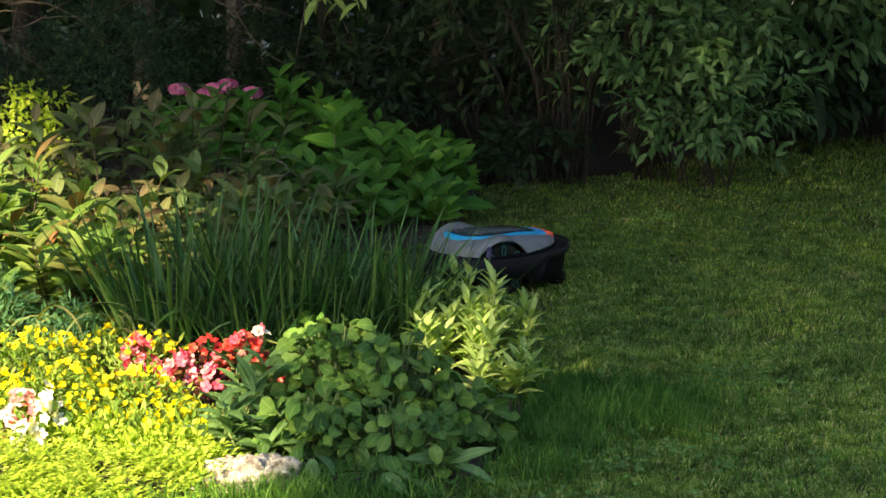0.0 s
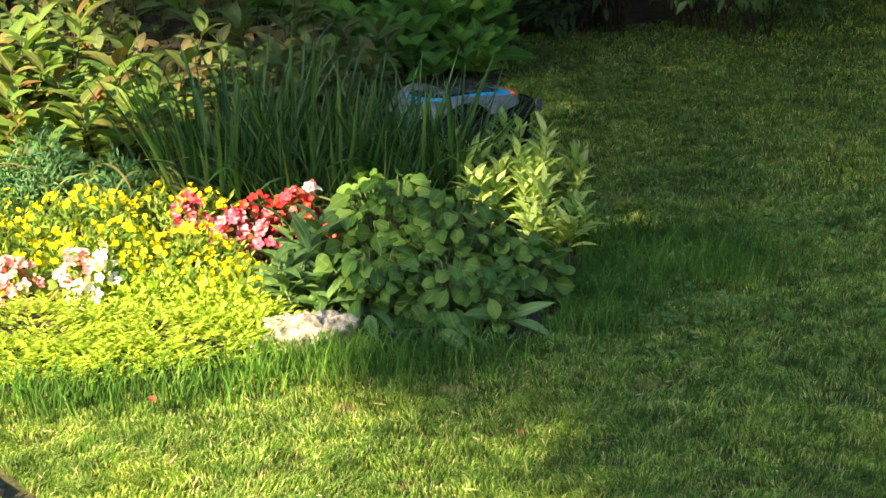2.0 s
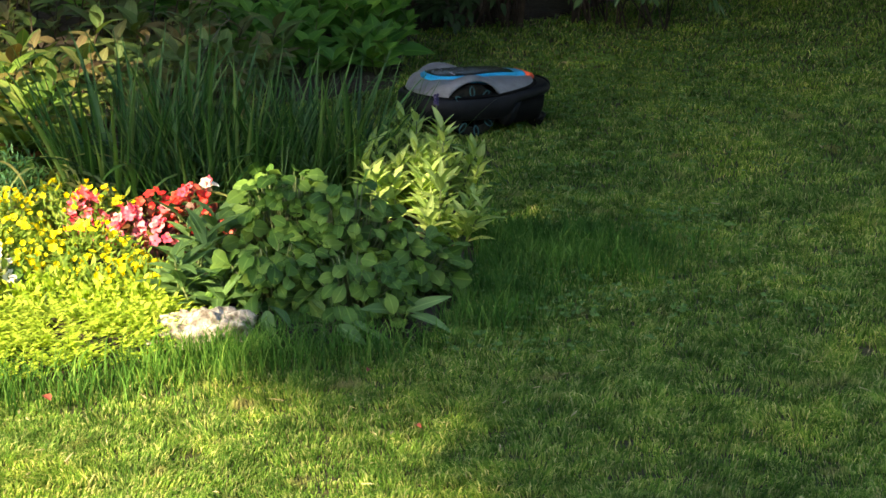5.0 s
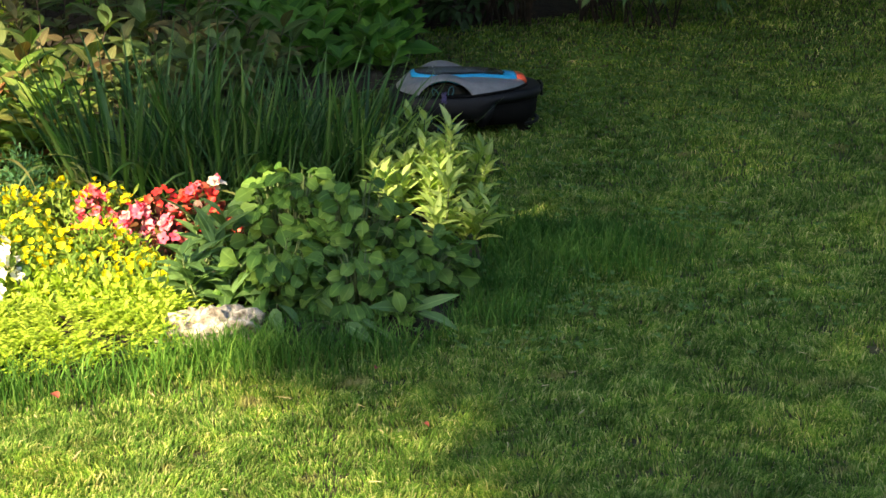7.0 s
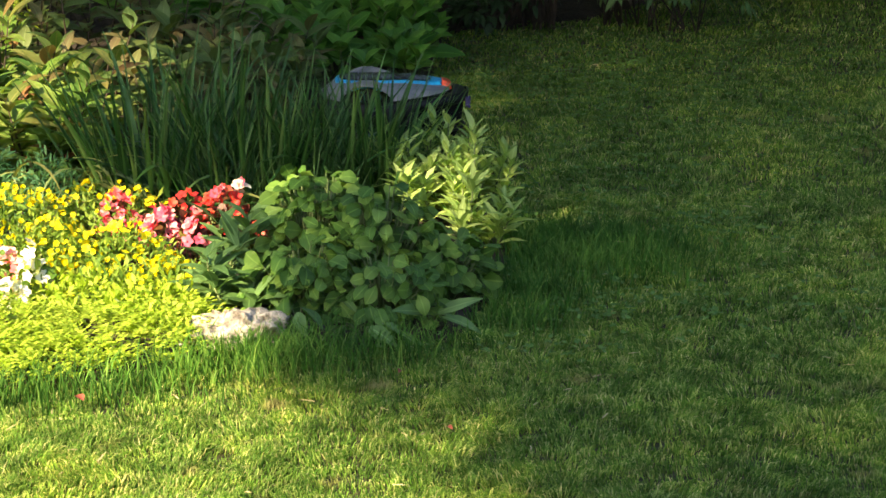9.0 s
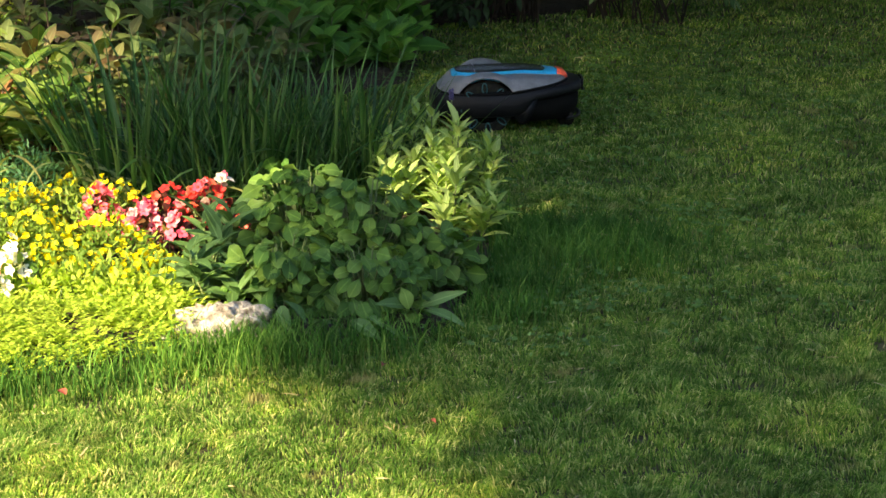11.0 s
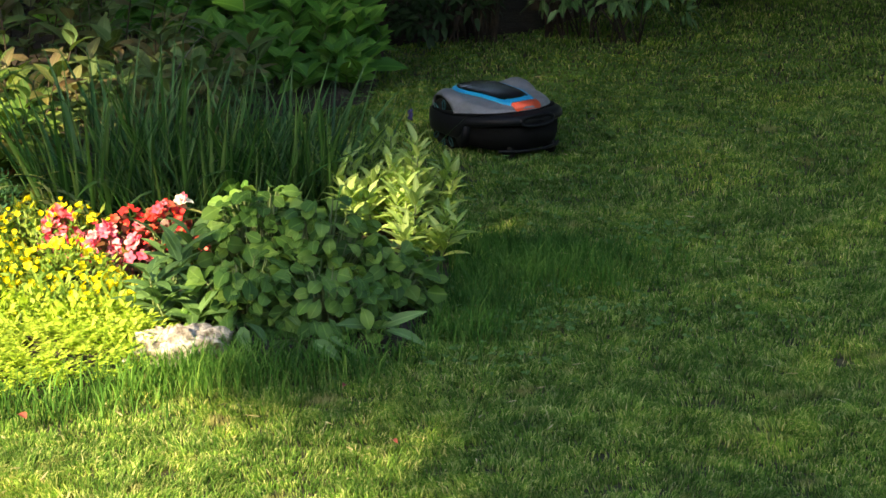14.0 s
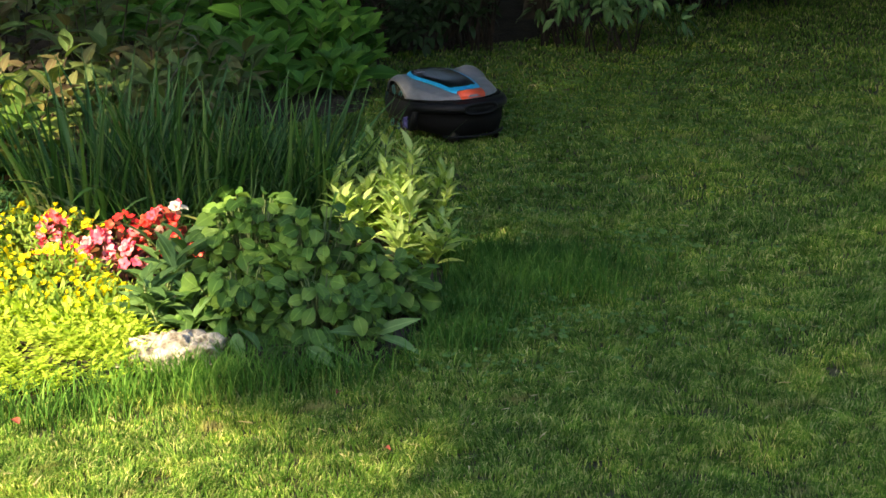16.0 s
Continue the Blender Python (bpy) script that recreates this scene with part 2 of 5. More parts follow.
def part(name, bm, material, parent, label="", at=None, smooth=True):
    me = bpy.data.meshes.new(name)
    bmesh.ops.recalc_face_normals(bm, faces=bm.faces)
    bm.to_mesh(me)
    bm.free()
    me.materials.append(material)
    for p in me.polygons:
        p.use_smooth = smooth
    return piece(name, me, parent, at, label)


def piece(name, me, parent, at=None, label=""):
    ob = new(name, me)
    ob.parent = parent
    if at is not None:
        ob.matrix_basis = at
    if label:
        ob["label"] = label
    return ob


def thing(name, at, label, category, group="", kind="", data=None):
    ob = new(name, data)
    ob.matrix_basis = at if isinstance(at, Matrix) else Matrix.Translation(at)
    return tagged(ob, label, category, group, kind)


WIDTHS = {
    "ovate": lambda u: (math.sin(math.pi * min(1, u ** 0.75)) ** 0.8) * (1 - 0.25 * u),
    "lance": lambda u: math.sin(math.pi * u ** 0.8) ** 0.9,
    "round": lambda u: max(0.0, 1 - abs(2 * u - 1.05) ** 2.6) ** 0.5,
    "obovate": lambda u: 0.10 + 0.90 * max(0.0, math.sin(math.pi * min(1.0, max(0.0, (u - 0.10) / 0.90) ** 1.45))) ** 0.75,
    "strap": lambda u: min(1, (1 - u) * 2.2) ** 0.8 * (0.75 + 0.25 * min(1, 4 * u)),
}


def leaf_arrays(length, width, shape, droop=0.6, fold=0.25, segs=5, wave=0.0, seed=0, flat=False):
    """One leaf from the origin along x: three verts across, bending down along its length."""
    rng = random.Random(seed)
    vs, uvs, x, z = [], [], 0.0, 0.0
    for i in range(segs + 1):
        u = i / segs
        w = width / 2 * max(0.0, WIDTHS[shape](min(0.985, max(0.02, u))))
        up = fold * w
        j = wave * width
        if flat:
            for s, v in ((-1, 0), (1, 1)):
                vs.append((x, s * w, z + rng.uniform(-j, j)))
                uvs.append((u, v))
        else:
            vs += [(x, -w, z + up + rng.uniform(-j, j)), (x, 0, z), (x, w, z + up + rng.uniform(-j, j))]
            uvs += [(u, 0), (u, 0.5), (u, 1)]
        a = -droop * u
        x += length / segs * math.cos(a)
        z += length / segs * math.sin(a)
    k = 2 if flat else 3
    fs = [(i * k + c, (i + 1) * k + c, (i + 1) * k + c + 1, i * k + c + 1) for i in range(segs) for c in range(k - 1)]
    return np.array(vs), np.array(fs), np.array(uvs)


def leaf_mesh(name, material, *args, **kw):
    v, f, uv = leaf_arrays(*args, **kw)
    return mesh_of(name, v, [f], material, uv)


def merged(name, material, template, mats, smooth=True):
    """One mesh of many copies of a template (or of several, taken in turn)."""
    temps = template if isinstance(template, list) else [template]
    V, F, U, off = [], [], [], 0
    for i, tm in enumerate(temps):
        ms = np.array([np.array(m) for m in mats[i::len(temps)]])
        if not len(ms):
            continue
        v, f, uv = tm
        pts = np.einsum("nij,kj->nki", ms[:, :3, :3], v) + ms[:, None, :3, 3]
        V.append(pts.reshape(-1, 3))
        F.append((f[None] + (np.arange(len(ms)) * len(v))[:, None, None] + off).reshape(-1, f.shape[1]))
        U.append(np.tile(uv, (len(ms), 1)))
        off += len(ms) * len(v)
    return mesh_of(name, np.concatenate(V), F, material, np.concatenate(U), smooth)


def aim(at, ahead, up=(0, 0, 1), size=1.0):
    """A pose whose x runs along ahead and whose z is as near to up as can be."""
    x = Vector(ahead).normalized()
    z = Vector(up)
    z = z - x * z.dot(x)
    z = z.normalized() if z.length > 1e-4 else x.orthogonal().normalized()
    y = z.cross(x)
    m = Matrix((x, y, z)).transposed() * size
    return Matrix.Translation(at) @ m.to_4x4()


def tube_bm(points, radii, sides=6):
    bm = bmesh.new()
    rings = []
    for i, p in enumerate(points):
        d = Vector(points[min(i + 1, len(points) - 1)]) - Vector(points[max(i - 1, 0)])
        m = aim(p, d, (0.3, 0.9, 0.31))
        rings.append([bm.verts.new(m @ Vector((0, math.cos(a) * radii[i], math.sin(a) * radii[i]))) for a in (2 * math.pi * k / sides for k in range(sides))])
    for a, b in zip(rings, rings[1:]):
        for k in range(sides):
            bm.faces.new((a[k], a[(k + 1) % sides], b[(k + 1) % sides], b[k]))
    bm.faces.new(rings[0][::-1])
    bm.faces.new(rings[-1])
    return bm


def join_bm(dst, src):
    me = bpy.data.meshes.new("tmp")
    src.to_mesh(me)
    src.free()
    dst.from_mesh(me)
    bpy.data.meshes.remove(me)
    return dst


def rand_dir(rng, low=-1.0):
    while True:
        v = Vector((rng.uniform(-1, 1), rng.uniform(-1, 1), rng.uniform(low, 1)))
        if 0.05 < v.length < 1:
            return v.normalized()


# ---- ground, lawn, bed ----
BED = [(-4.0, 4.3), (-1.6, 4.36), (-1.0, 4.46), (-0.75, 4.50), (-0.57, 4.65), (-0.45, 4.78), (-0.19, 4.76), (0.09, 4.85), (0.19, 5.23), (0.23, 5.63),
       (0.24, 5.95), (0.16, 6.35), (-0.1, 6.6), (-0.45, 6.75), (-0.62, 7.2), (-0.55, 7.8), (-0.2, 8.0), (0.02, 8.25), (0.05, 9.0), (0.1, 9.7),
       (0.8, 10.1), (1.5, 11.3), (2.5, 11.9), (4.0, 12.6), (7.0, 14.0), (7.0, 30.0), (-9.0, 30.0), (-9.0, 4.3)]


def in_poly(x, y, poly):
    inside = np.zeros(np.shape(x), bool)
    for (x1, y1), (x2, y2) in zip(poly, poly[1:] + poly[:1]):
        if y1 != y2:
            inside ^= ((y1 > y) != (y2 > y)) & (x < (x2 - x1) * (y - y1) / (y2 - y1) + x1)
    return inside


def edge_distance(x, y, poly):
    best = np.full(np.shape(x), 1e9)
    for (x1, y1), (x2, y2) in zip(poly, poly[1:] + poly[:1]):
        dx, dy = x2 - x1, y2 - y1
        k = np.clip(((x - x1) * dx + (y - y1) * dy) / (dx * dx + dy * dy), 0, 1)
        best = np.minimum(best, np.hypot(x - x1 - k * dx, y - y1 - k * dy))
    return best


def build_ground():
    n = 60
    xs = np.sign(np.linspace(-1, 1, n)) * np.abs(np.linspace(-1, 1, n)) ** 3 * 400
    gx, gy = np.meshgrid(xs, xs + 8)
    v = np.stack([gx, gy, np.full_like(gx, -0.012)], -1).reshape(-1, 3)
    i = np.arange(n * n).reshape(n, n)
    f = np.stack([i[:-1, :-1], i[:-1, 1:], i[1:, 1:], i[1:, :-1]], -1).reshape(-1, 4)
    ob = new("ground", mesh_of("ground", v, [f], TURF))
    tagged(ob, "flat mown garden ground under the lawn", "ground", kind="structure")
    # raised, crumbly bed
    step = 0.06
    gx, gy = np.meshgrid(np.arange(-3.4, 4.5, step), np.arange(4.2, 14.5, step))
    d = np.where(in_poly(gx, gy, BED), edge_distance(gx, gy, BED), -edge_distance(gx, gy, BED))
    rng = np.random.default_rng(4)
    z = np.clip(d * 0.35, -0.03, 0.035) + rng.uniform(-0.008, 0.008, gx.shape) - 0.004
    v = np.stack([gx + rng.uniform(-0.02, 0.02, gx.shape), gy + rng.uniform(-0.02, 0.02, gx.shape), z], -1).reshape(-1, 3)
    i = np.arange(gx.size).reshape(gx.shape)
    f = np.stack([i[:-1, :-1], i[:-1, 1:], i[1:, 1:], i[1:, :-1]], -1).reshape(-1, 4)
    keep = (d.reshape(-1)[f] > -0.09).any(1)
    ob = new("bed_soil", mesh_of("bed_soil", v, [f[keep]], SOIL))
    tagged(ob, "dark crumbly soil of the planted flower bed", "soil", kind="structure")


def blades(rng, x, y, height, width, lean, name, material, curl=0.5, angle=None, least=0.25):
    """Grass blades: a quad and a tip each, bent the way they lean."""
    n = len(x)
    a = rng.uniform(0, 2 * math.pi, n) if angle is None else angle
    l = rng.uniform(least, 1.0, n) * lean
    h = height
    dx, dy = np.cos(a), np.sin(a)
    b = rng.uniform(0, math.pi, n)
    sx, sy = np.cos(b) * width / 2, np.sin(b) * width / 2
    v = np.zeros((n, 5, 3), np.float32)
    zero = np.full(n, -0.008)
    mx, my, mz = x + dx * h * l * 0.35, y + dy * h * l * 0.35, h * 0.6 * np.sqrt(np.clip(1 - (l * 0.5) ** 2, 0.1, 1))
    tx, ty, tz = x + dx * h * l, y + dy * h * l, h * np.sqrt(np.clip(1 - l ** 2 * curl, 0.05, 1))
    v[:, 0] = np.stack([x - sx, y - sy, zero], -1)
    v[:, 1] = np.stack([x + sx, y + sy, zero], -1)
    v[:, 2] = np.stack([mx + sx * 0.9, my + sy * 0.9, mz], -1)
    v[:, 3] = np.stack([mx - sx * 0.9, my - sy * 0.9, mz], -1)
    v[:, 4] = np.stack([tx, ty, tz], -1)
    o = (np.arange(n) * 5)[:, None]
    uv = np.tile(np.array([(0, 0), (0, 1), (0.6, 1), (0.6, 0), (1, 0.5)]), (n, 1))
    return mesh_of(name, v.reshape(-1, 3), [o + np.array([[0, 1, 2, 3]]), o + np.array([[3, 2, 4]])], material, uv, smooth=False)


def in_view(rng, n, y0, y1, margin=0.35):
    y = y0 + (y1 - y0) * rng.uniform(0, 1, n)
    half = 0.235 * y + margin
    return rng.uniform(-1, 1, n) * half + 0.03 * y, y


def build_lawn():
    rng = np.random.default_rng(11)
    xs, ys, hs, ws, lay = [], [], [], [], []
    for y0, y1, n, hgt, wid in ((3.4, 4.8, 160000, 0.0165, 0.0024), (4.8, 6.4, 160000, 0.0165, 0.0028), (6.4, 8.6, 140000, 0.018, 0.0034), (8.6, 13.2, 120000, 0.021, 0.0046)):
        x, y = in_view(rng, n, y0, y1)
        tuft = np.array([noise.noise((a * 3.1, b * 3.1, 0)) + 0.7 * noise.noise((a * 11, b * 11, 4)) for a, b in zip(x, y)])
        comb = np.array([noise.noise((a * 6.5, b * 6.5, 9)) for a, b in zip(x, y)])
        lay.append(comb * 9.0 + rng.normal(0, 0.9, n))
        xs.append(x), ys.append(y)
        hs.append(hgt * rng.uniform(0.55, 1.25, n) * np.clip(1 + 0.8 * tuft, 0.4, 2.0))
        ws.append(wid * rng.uniform(0.7, 1.3, n))
    x, y, h, w, lay = (np.concatenate(q) for q in (xs, ys, hs, ws, lay))
    thin = np.array([noise.noise((a * 11, b * 17, 21)) for a, b in zip(x, y)])
    keep = ~in_poly(x, y, BED) & (rng.uniform(-0.5, 0.5, len(x)) * 0.7 < thin + 0.40) & ~((x < -0.83 - (y - 3.73) * 0.68) & (y < 4.3))
    x, y, h, w, lay = x[keep], y[keep], h[keep], w[keep], lay[keep]
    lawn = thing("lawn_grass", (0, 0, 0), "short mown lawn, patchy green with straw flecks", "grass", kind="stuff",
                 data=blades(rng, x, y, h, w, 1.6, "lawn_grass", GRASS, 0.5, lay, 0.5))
    # longer uncut grass along the bed's edge and in tufts
    n = 45000
    x, y = in_view(rng, n, 4.2, 7.2)
    d = edge_distance(x, y, BED)
    keep = ~in_poly(x, y, BED) & (rng.uniform(0, 1, n) < np.exp(-(d / 0.07) ** 2)) & (x > -1.7)
    ex, ey = x[keep], y[keep]
    tx, ty = [], []
    for cx, cy, r, k in ((0.40, 5.50, 0.10, 900), (0.54, 5.72, 0.09, 700), (0.36, 5.78, 0.09, 600), (0.30, 5.2, 0.08, 400), (0.26, 4.98, 0.07, 300), (-0.62, 4.50, 0.10, 260),
                         (-0.3, 4.70, 0.13, 700), (-0.45, 4.66, 0.10, 400), (-0.10, 4.74, 0.10, 350), (-0.85, 4.46, 0.12, 350), (-1.05, 4.42, 0.12, 350), (0.62, 5.45, 0.10, 350), (0.75, 5.7, 0.1, 160)):
        tx.append(rng.normal(cx, r, k)), ty.append(rng.normal(cy, r * 0.8, k))
    x, y = np.concatenate([ex, *tx]), np.concatenate([ey, *ty])
    h = np.concatenate([rng.uniform(0.025, 0.058, len(ex)) * np.where(ex < -0.5, 0.45, 1.0), rng.uniform(0.04, 0.10, len(x) - len(ex))])
    thing("edge_grass", (0, 0, 0), "longer uncut green grass along the bed edge", "grass", kind="stuff",
          data=blades(rng, x, y, h, rng.uniform(0.0022, 0.0042, len(x)), 0.85, "edge_grass", TALLGRASS))
    # clover and plantain patches among the grass
    r2 = random.Random(5)
    leaf = leaf_arrays(0.012, 0.011, "round", 0.2, 0.2, 2)
    mats = []
    for cx, cy, sx, sy, k in ((0.86, 5.95, 0.13, 0.12, 320), (0.55, 5.1, 0.18, 0.12, 260), (0.33, 5.25, 0.12, 0.2, 260), (0.85, 5.2, 0.25, 0.2, 200), (0.4, 6.5, 0.3, 0.3, 300),
                              (1.0, 7.5, 0.5, 0.5, 1800), (0.2, 4.75, 0.2, 0.08, 160), (0.3, 5.95, 0.06, 0.08, 120), (0.9, 9.0, 0.6, 0.5, 2600), (0.5, 8.3, 0.4, 0.4, 2000), (1.7, 9.2, 0.5, 0.6, 2000)):
        for _ in range(k // 3):
            p = Vector((r2.gauss(cx, sx), r2.gauss(cy, sy), r2.uniform(0.014, 0.028)))
            a0 = r2.uniform(0, 6.28)
            for j in range(3):
                a = a0 + j * 2.09
                mats.append(aim(p, (math.cos(a), math.sin(a), 0.15), rand_dir(r2, 0.5), r2.uniform(0.7, 1.3)))
    thing("clover_patch", (0, 0, 0), "low clover leaves growing among the lawn grass", "clover", kind="stuff", data=merged("clover_patch", CLOVER, leaf, mats))
    mats = []
    straw = leaf_arrays(0.028, 0.0025, "strap", 0.3, 0.1, 2)
    x, y = in_view(rng, 420, 3.5, 10)
    for a, b in zip(x[~in_poly(x, y, BED)], y[~in_poly(x, y, BED)]):
        ang = r2.uniform(0, 6.28)
        mats.append(aim((a, b, r2.uniform(0.012, 0.034)), (math.cos(ang), math.sin(ang), r2.uniform(-0.1, 0.4)), rand_dir(r2, 0.3), r2.uniform(0.6, 1.4)))
    thing("dry_clippings", (0, 0, 0), "pale dry grass clippings lying on the lawn", "clippings", kind="stuff", data=merged("dry_clippings", STRAW, straw, mats))


# ---- plants of the bed ----
def rosette(name, at, spread, height, meshes, n, label, category, group, rng, squash=0.85, face=0.0, inner=None, fill=0):
    """A mound of leaves on short stalks, each outer leaf a part."""
    ob = thing(name, (at[0], at[1], 0.0), label, category, group)
    bm = bmesh.new()

    def leaf_pose(shell):
        a = rng.uniform(0, 2 * math.pi)
        r = math.sqrt(rng.uniform(0.01, 1))
        z = height * math.sqrt(max(0.0, 1 - r * r * 0.96)) * shell
        out = Vector((math.cos(a), math.sin(a) * squash, 0))
        tilt = 0.5 * (1 - r) + rng.uniform(-0.5, 0.25)
        ahead = Vector((math.cos(a + rng.uniform(-0.8, 0.8)), math.sin(a + rng.uniform(-0.8, 0.8)) - face, tilt))
        p = out * (spread * r) * 0.88 * min(1.0, shell + 0.15) + Vector((0, 0, max(0.015, z)))
        n_up = Vector((out.x * r * 0.9, out.y * r * 0.9 - face, 1 - 0.45 * r)) + rand_dir(rng) * 0.65
        return p, aim(p, ahead, n_up, rng.uniform(0.6, 1.02))

    for _ in range(n):
        p, m = leaf_pose(rng.uniform(0.80, 1.0))
        piece("leaf", rng.choice(meshes), ob, m)
        base = p * 0.25
        base.z = 0.0
        join_bm(bm, tube_bm([base, (base + p) * 0.5 + Vector((0, 0, 0.02)), p], [0.003, 0.0025, 0.002], 4))
    if fill:
        piece("inner_foliage", merged("inner_foliage", HOSTA, inner, [leaf_pose(rng.uniform(0.35, 0.82))[1] for _ in range(fill)]), ob)["kind"] = "stuff"
    part("stalk_tuft", bm, STEM, ob)["kind"] = "stuff"
    return ob


def build_broadleaf():
    rng = random.Random(21)
    leaves = [leaf_mesh("broad_leaf", HOSTA, rng.uniform(0.062, 0.088), rng.uniform(0.038, 0.050), "obovate", rng.uniform(0.5, 1.6), rng.uniform(-0.2, 0.65), 8, 0.12, i) for i in range(10)]
    inner = [leaf_arrays(rng.uniform(0.05, 0.07), rng.uniform(0.036, 0.05), "obovate", rng.uniform(0.4, 1.2), rng.uniform(-0.1, 0.3), 4, 0.09, i) for i in range(5)]
    for x, y, s, h, n, k in ((-0.27, 5.22, 0.21, 0.345, 170, 260), (-0.12, 5.17, 0.20, 0.325, 150, 240), (-0.30, 5.02, 0.17, 0.21, 95, 160), (-0.10, 4.99, 0.18, 0.19, 95, 160), (0.05, 5.14, 0.13, 0.20, 75, 110), (0.11, 5.28, 0.08, 0.14, 26, 50)):
        rosette("primrose_plant", (x, y), s, h, leaves, n, "mounded plant with rounded crinkled mid-green leaves", "plant", "broad-leaved plants at the bed edge", rng, face=0.35, inner=inner, fill=k)
    longl = [leaf_mesh("long_leaf", SAGE, rng.uniform(0.115, 0.15), rng.uniform(0.036, 0.046), "lance", rng.uniform(0.3, 0.8), 0.3, 6, 0.02, i) for i in range(5)]
    for x, y, r, h, n in ((-0.53, 5.04, 0.04, 0.27, 4), (-0.45, 4.96, 0.03, 0.16, 3), (-0.47, 5.12, 0.03, 0.30, 2)):
        leafy_stems("foxglove_plant", (x, y), r, h, n, longl, 12, "rosette of long pointed grey-green leaves", "plant", "long-leaved rosettes", rng, lean=0.3, face=0.15, start=0.2, rise=0.45)
    for x, y, s, h, n in ((-0.14, 4.84, 0.09, 0.08, 11), (0.02, 4.91, 0.04, 0.06, 7), (-0.30, 4.87, 0.07, 0.08, 9)):
        rosette("foxglove_plant", (x, y), s, h, longl, n, "rosette of long pointed grey-green leaves", "plant", "long-leaved rosettes", rng, face=0.3)


def leafy_stems(name, at, radius, height, n_stems, meshes, per, label, category, group, rng, lean=0.35, leafsize=(0.7, 1.1), stem_mat=None, face=0.0, start=0.2, rise=0.35):
    """Upright stems with leaves round them, denser at the tips."""
    ob = thing(name, (at[0], at[1], 0), label, category, group)
    for _ in range(n_stems):
        a, r = rng.uniform(0, 6.28), radius * math.sqrt(rng.uniform(0, 1))
        foot = Vector((math.cos(a) * r, math.sin(a) * r, 0))
        h = height * rng.uniform(0.55, 1.05) * (1 - 0.35 * r / radius)
        top = foot + Vector((math.cos(a) * lean * h * r / radius + rng.uniform(-0.04, 0.04), math.sin(a) * lean * h * r / radius - face * h * 0.3, h))
        mid = (foot + top) * 0.5 + Vector((0, 0, 0.04 * h))
        part("stem", tube_bm([foot, mid, top], [0.004, 0.0035, 0.002], 5), stem_mat or STEM, ob)
        for k in range(per):
            u = start + (1 - start) * (k / (per - 1)) ** 0.8
            p = (foot * (1 - u) + top * u) + (mid - (foot + top) * 0.5) * 4 * u * (1 - u)
            b = k * 2.4 + a
            ahead = Vector((math.cos(b), math.sin(b) - face, rise + 1.2 * max(0, u - 0.75) * 3 + rng.uniform(-0.35, 0.3)))
            piece("leaf", rng.choice(meshes), ob, aim(p, ahead, (math.cos(b) * -0.3, math.sin(b) * -0.3 - face, 1), rng.uniform(*leafsize) * (1.05 - 0.2 * u)))
    return ob


def build_lime():
    rng = random.Random(31)
    ls = [leaf_mesh("lime_leaf", LIME, rng.uniform(0.075, 0.10), rng.uniform(0.022, 0.030), "lance", rng.uniform(0.2, 1.0), 0.35, 6, 0.02, i) for i in range(5)]
    for x, y, r, h, n in ((-0.02, 6.08, 0.08, 0.34, 9), (0.06, 6.0, 0.09, 0.36, 12), (0.15, 5.92, 0.07, 0.30, 9), (0.04, 5.84, 0.09, 0.29, 11), (0.13, 5.68, 0.07, 0.20, 7)):
        leafy_stems("loosestrife", (x, y), r, h, n, ls, 18, "pale lime-green plant with lance-shaped leaves", "plant", "lime plants at the bed edge", rng, lean=0.22, face=0.15, rise=0.75)
    sp = thing("salvia_spike", (0.13, 6.02, 0), "slender stem with a small violet flower spike", "flower")
    part("stem", tube_bm([(0, 0, 0), (0.005, 0, 0.2), (0.0, 0, 0.37)], [0.003, 0.002, 0.0015], 5), STEM, sp)
    bm = bmesh.new()
    for i in range(14):
        z = 0.352 + 0.03 * i / 14
        a = i * 2.4
        bmesh.ops.create_icosphere(bm, subdivisions=1, radius=0.005, matrix=Matrix.Translation((math.cos(a) * 0.004, math.sin(a) * 0.004, z)))
    part("bloom", bm, VIOLET, sp, "violet blossoms")["kind"] = "stuff"


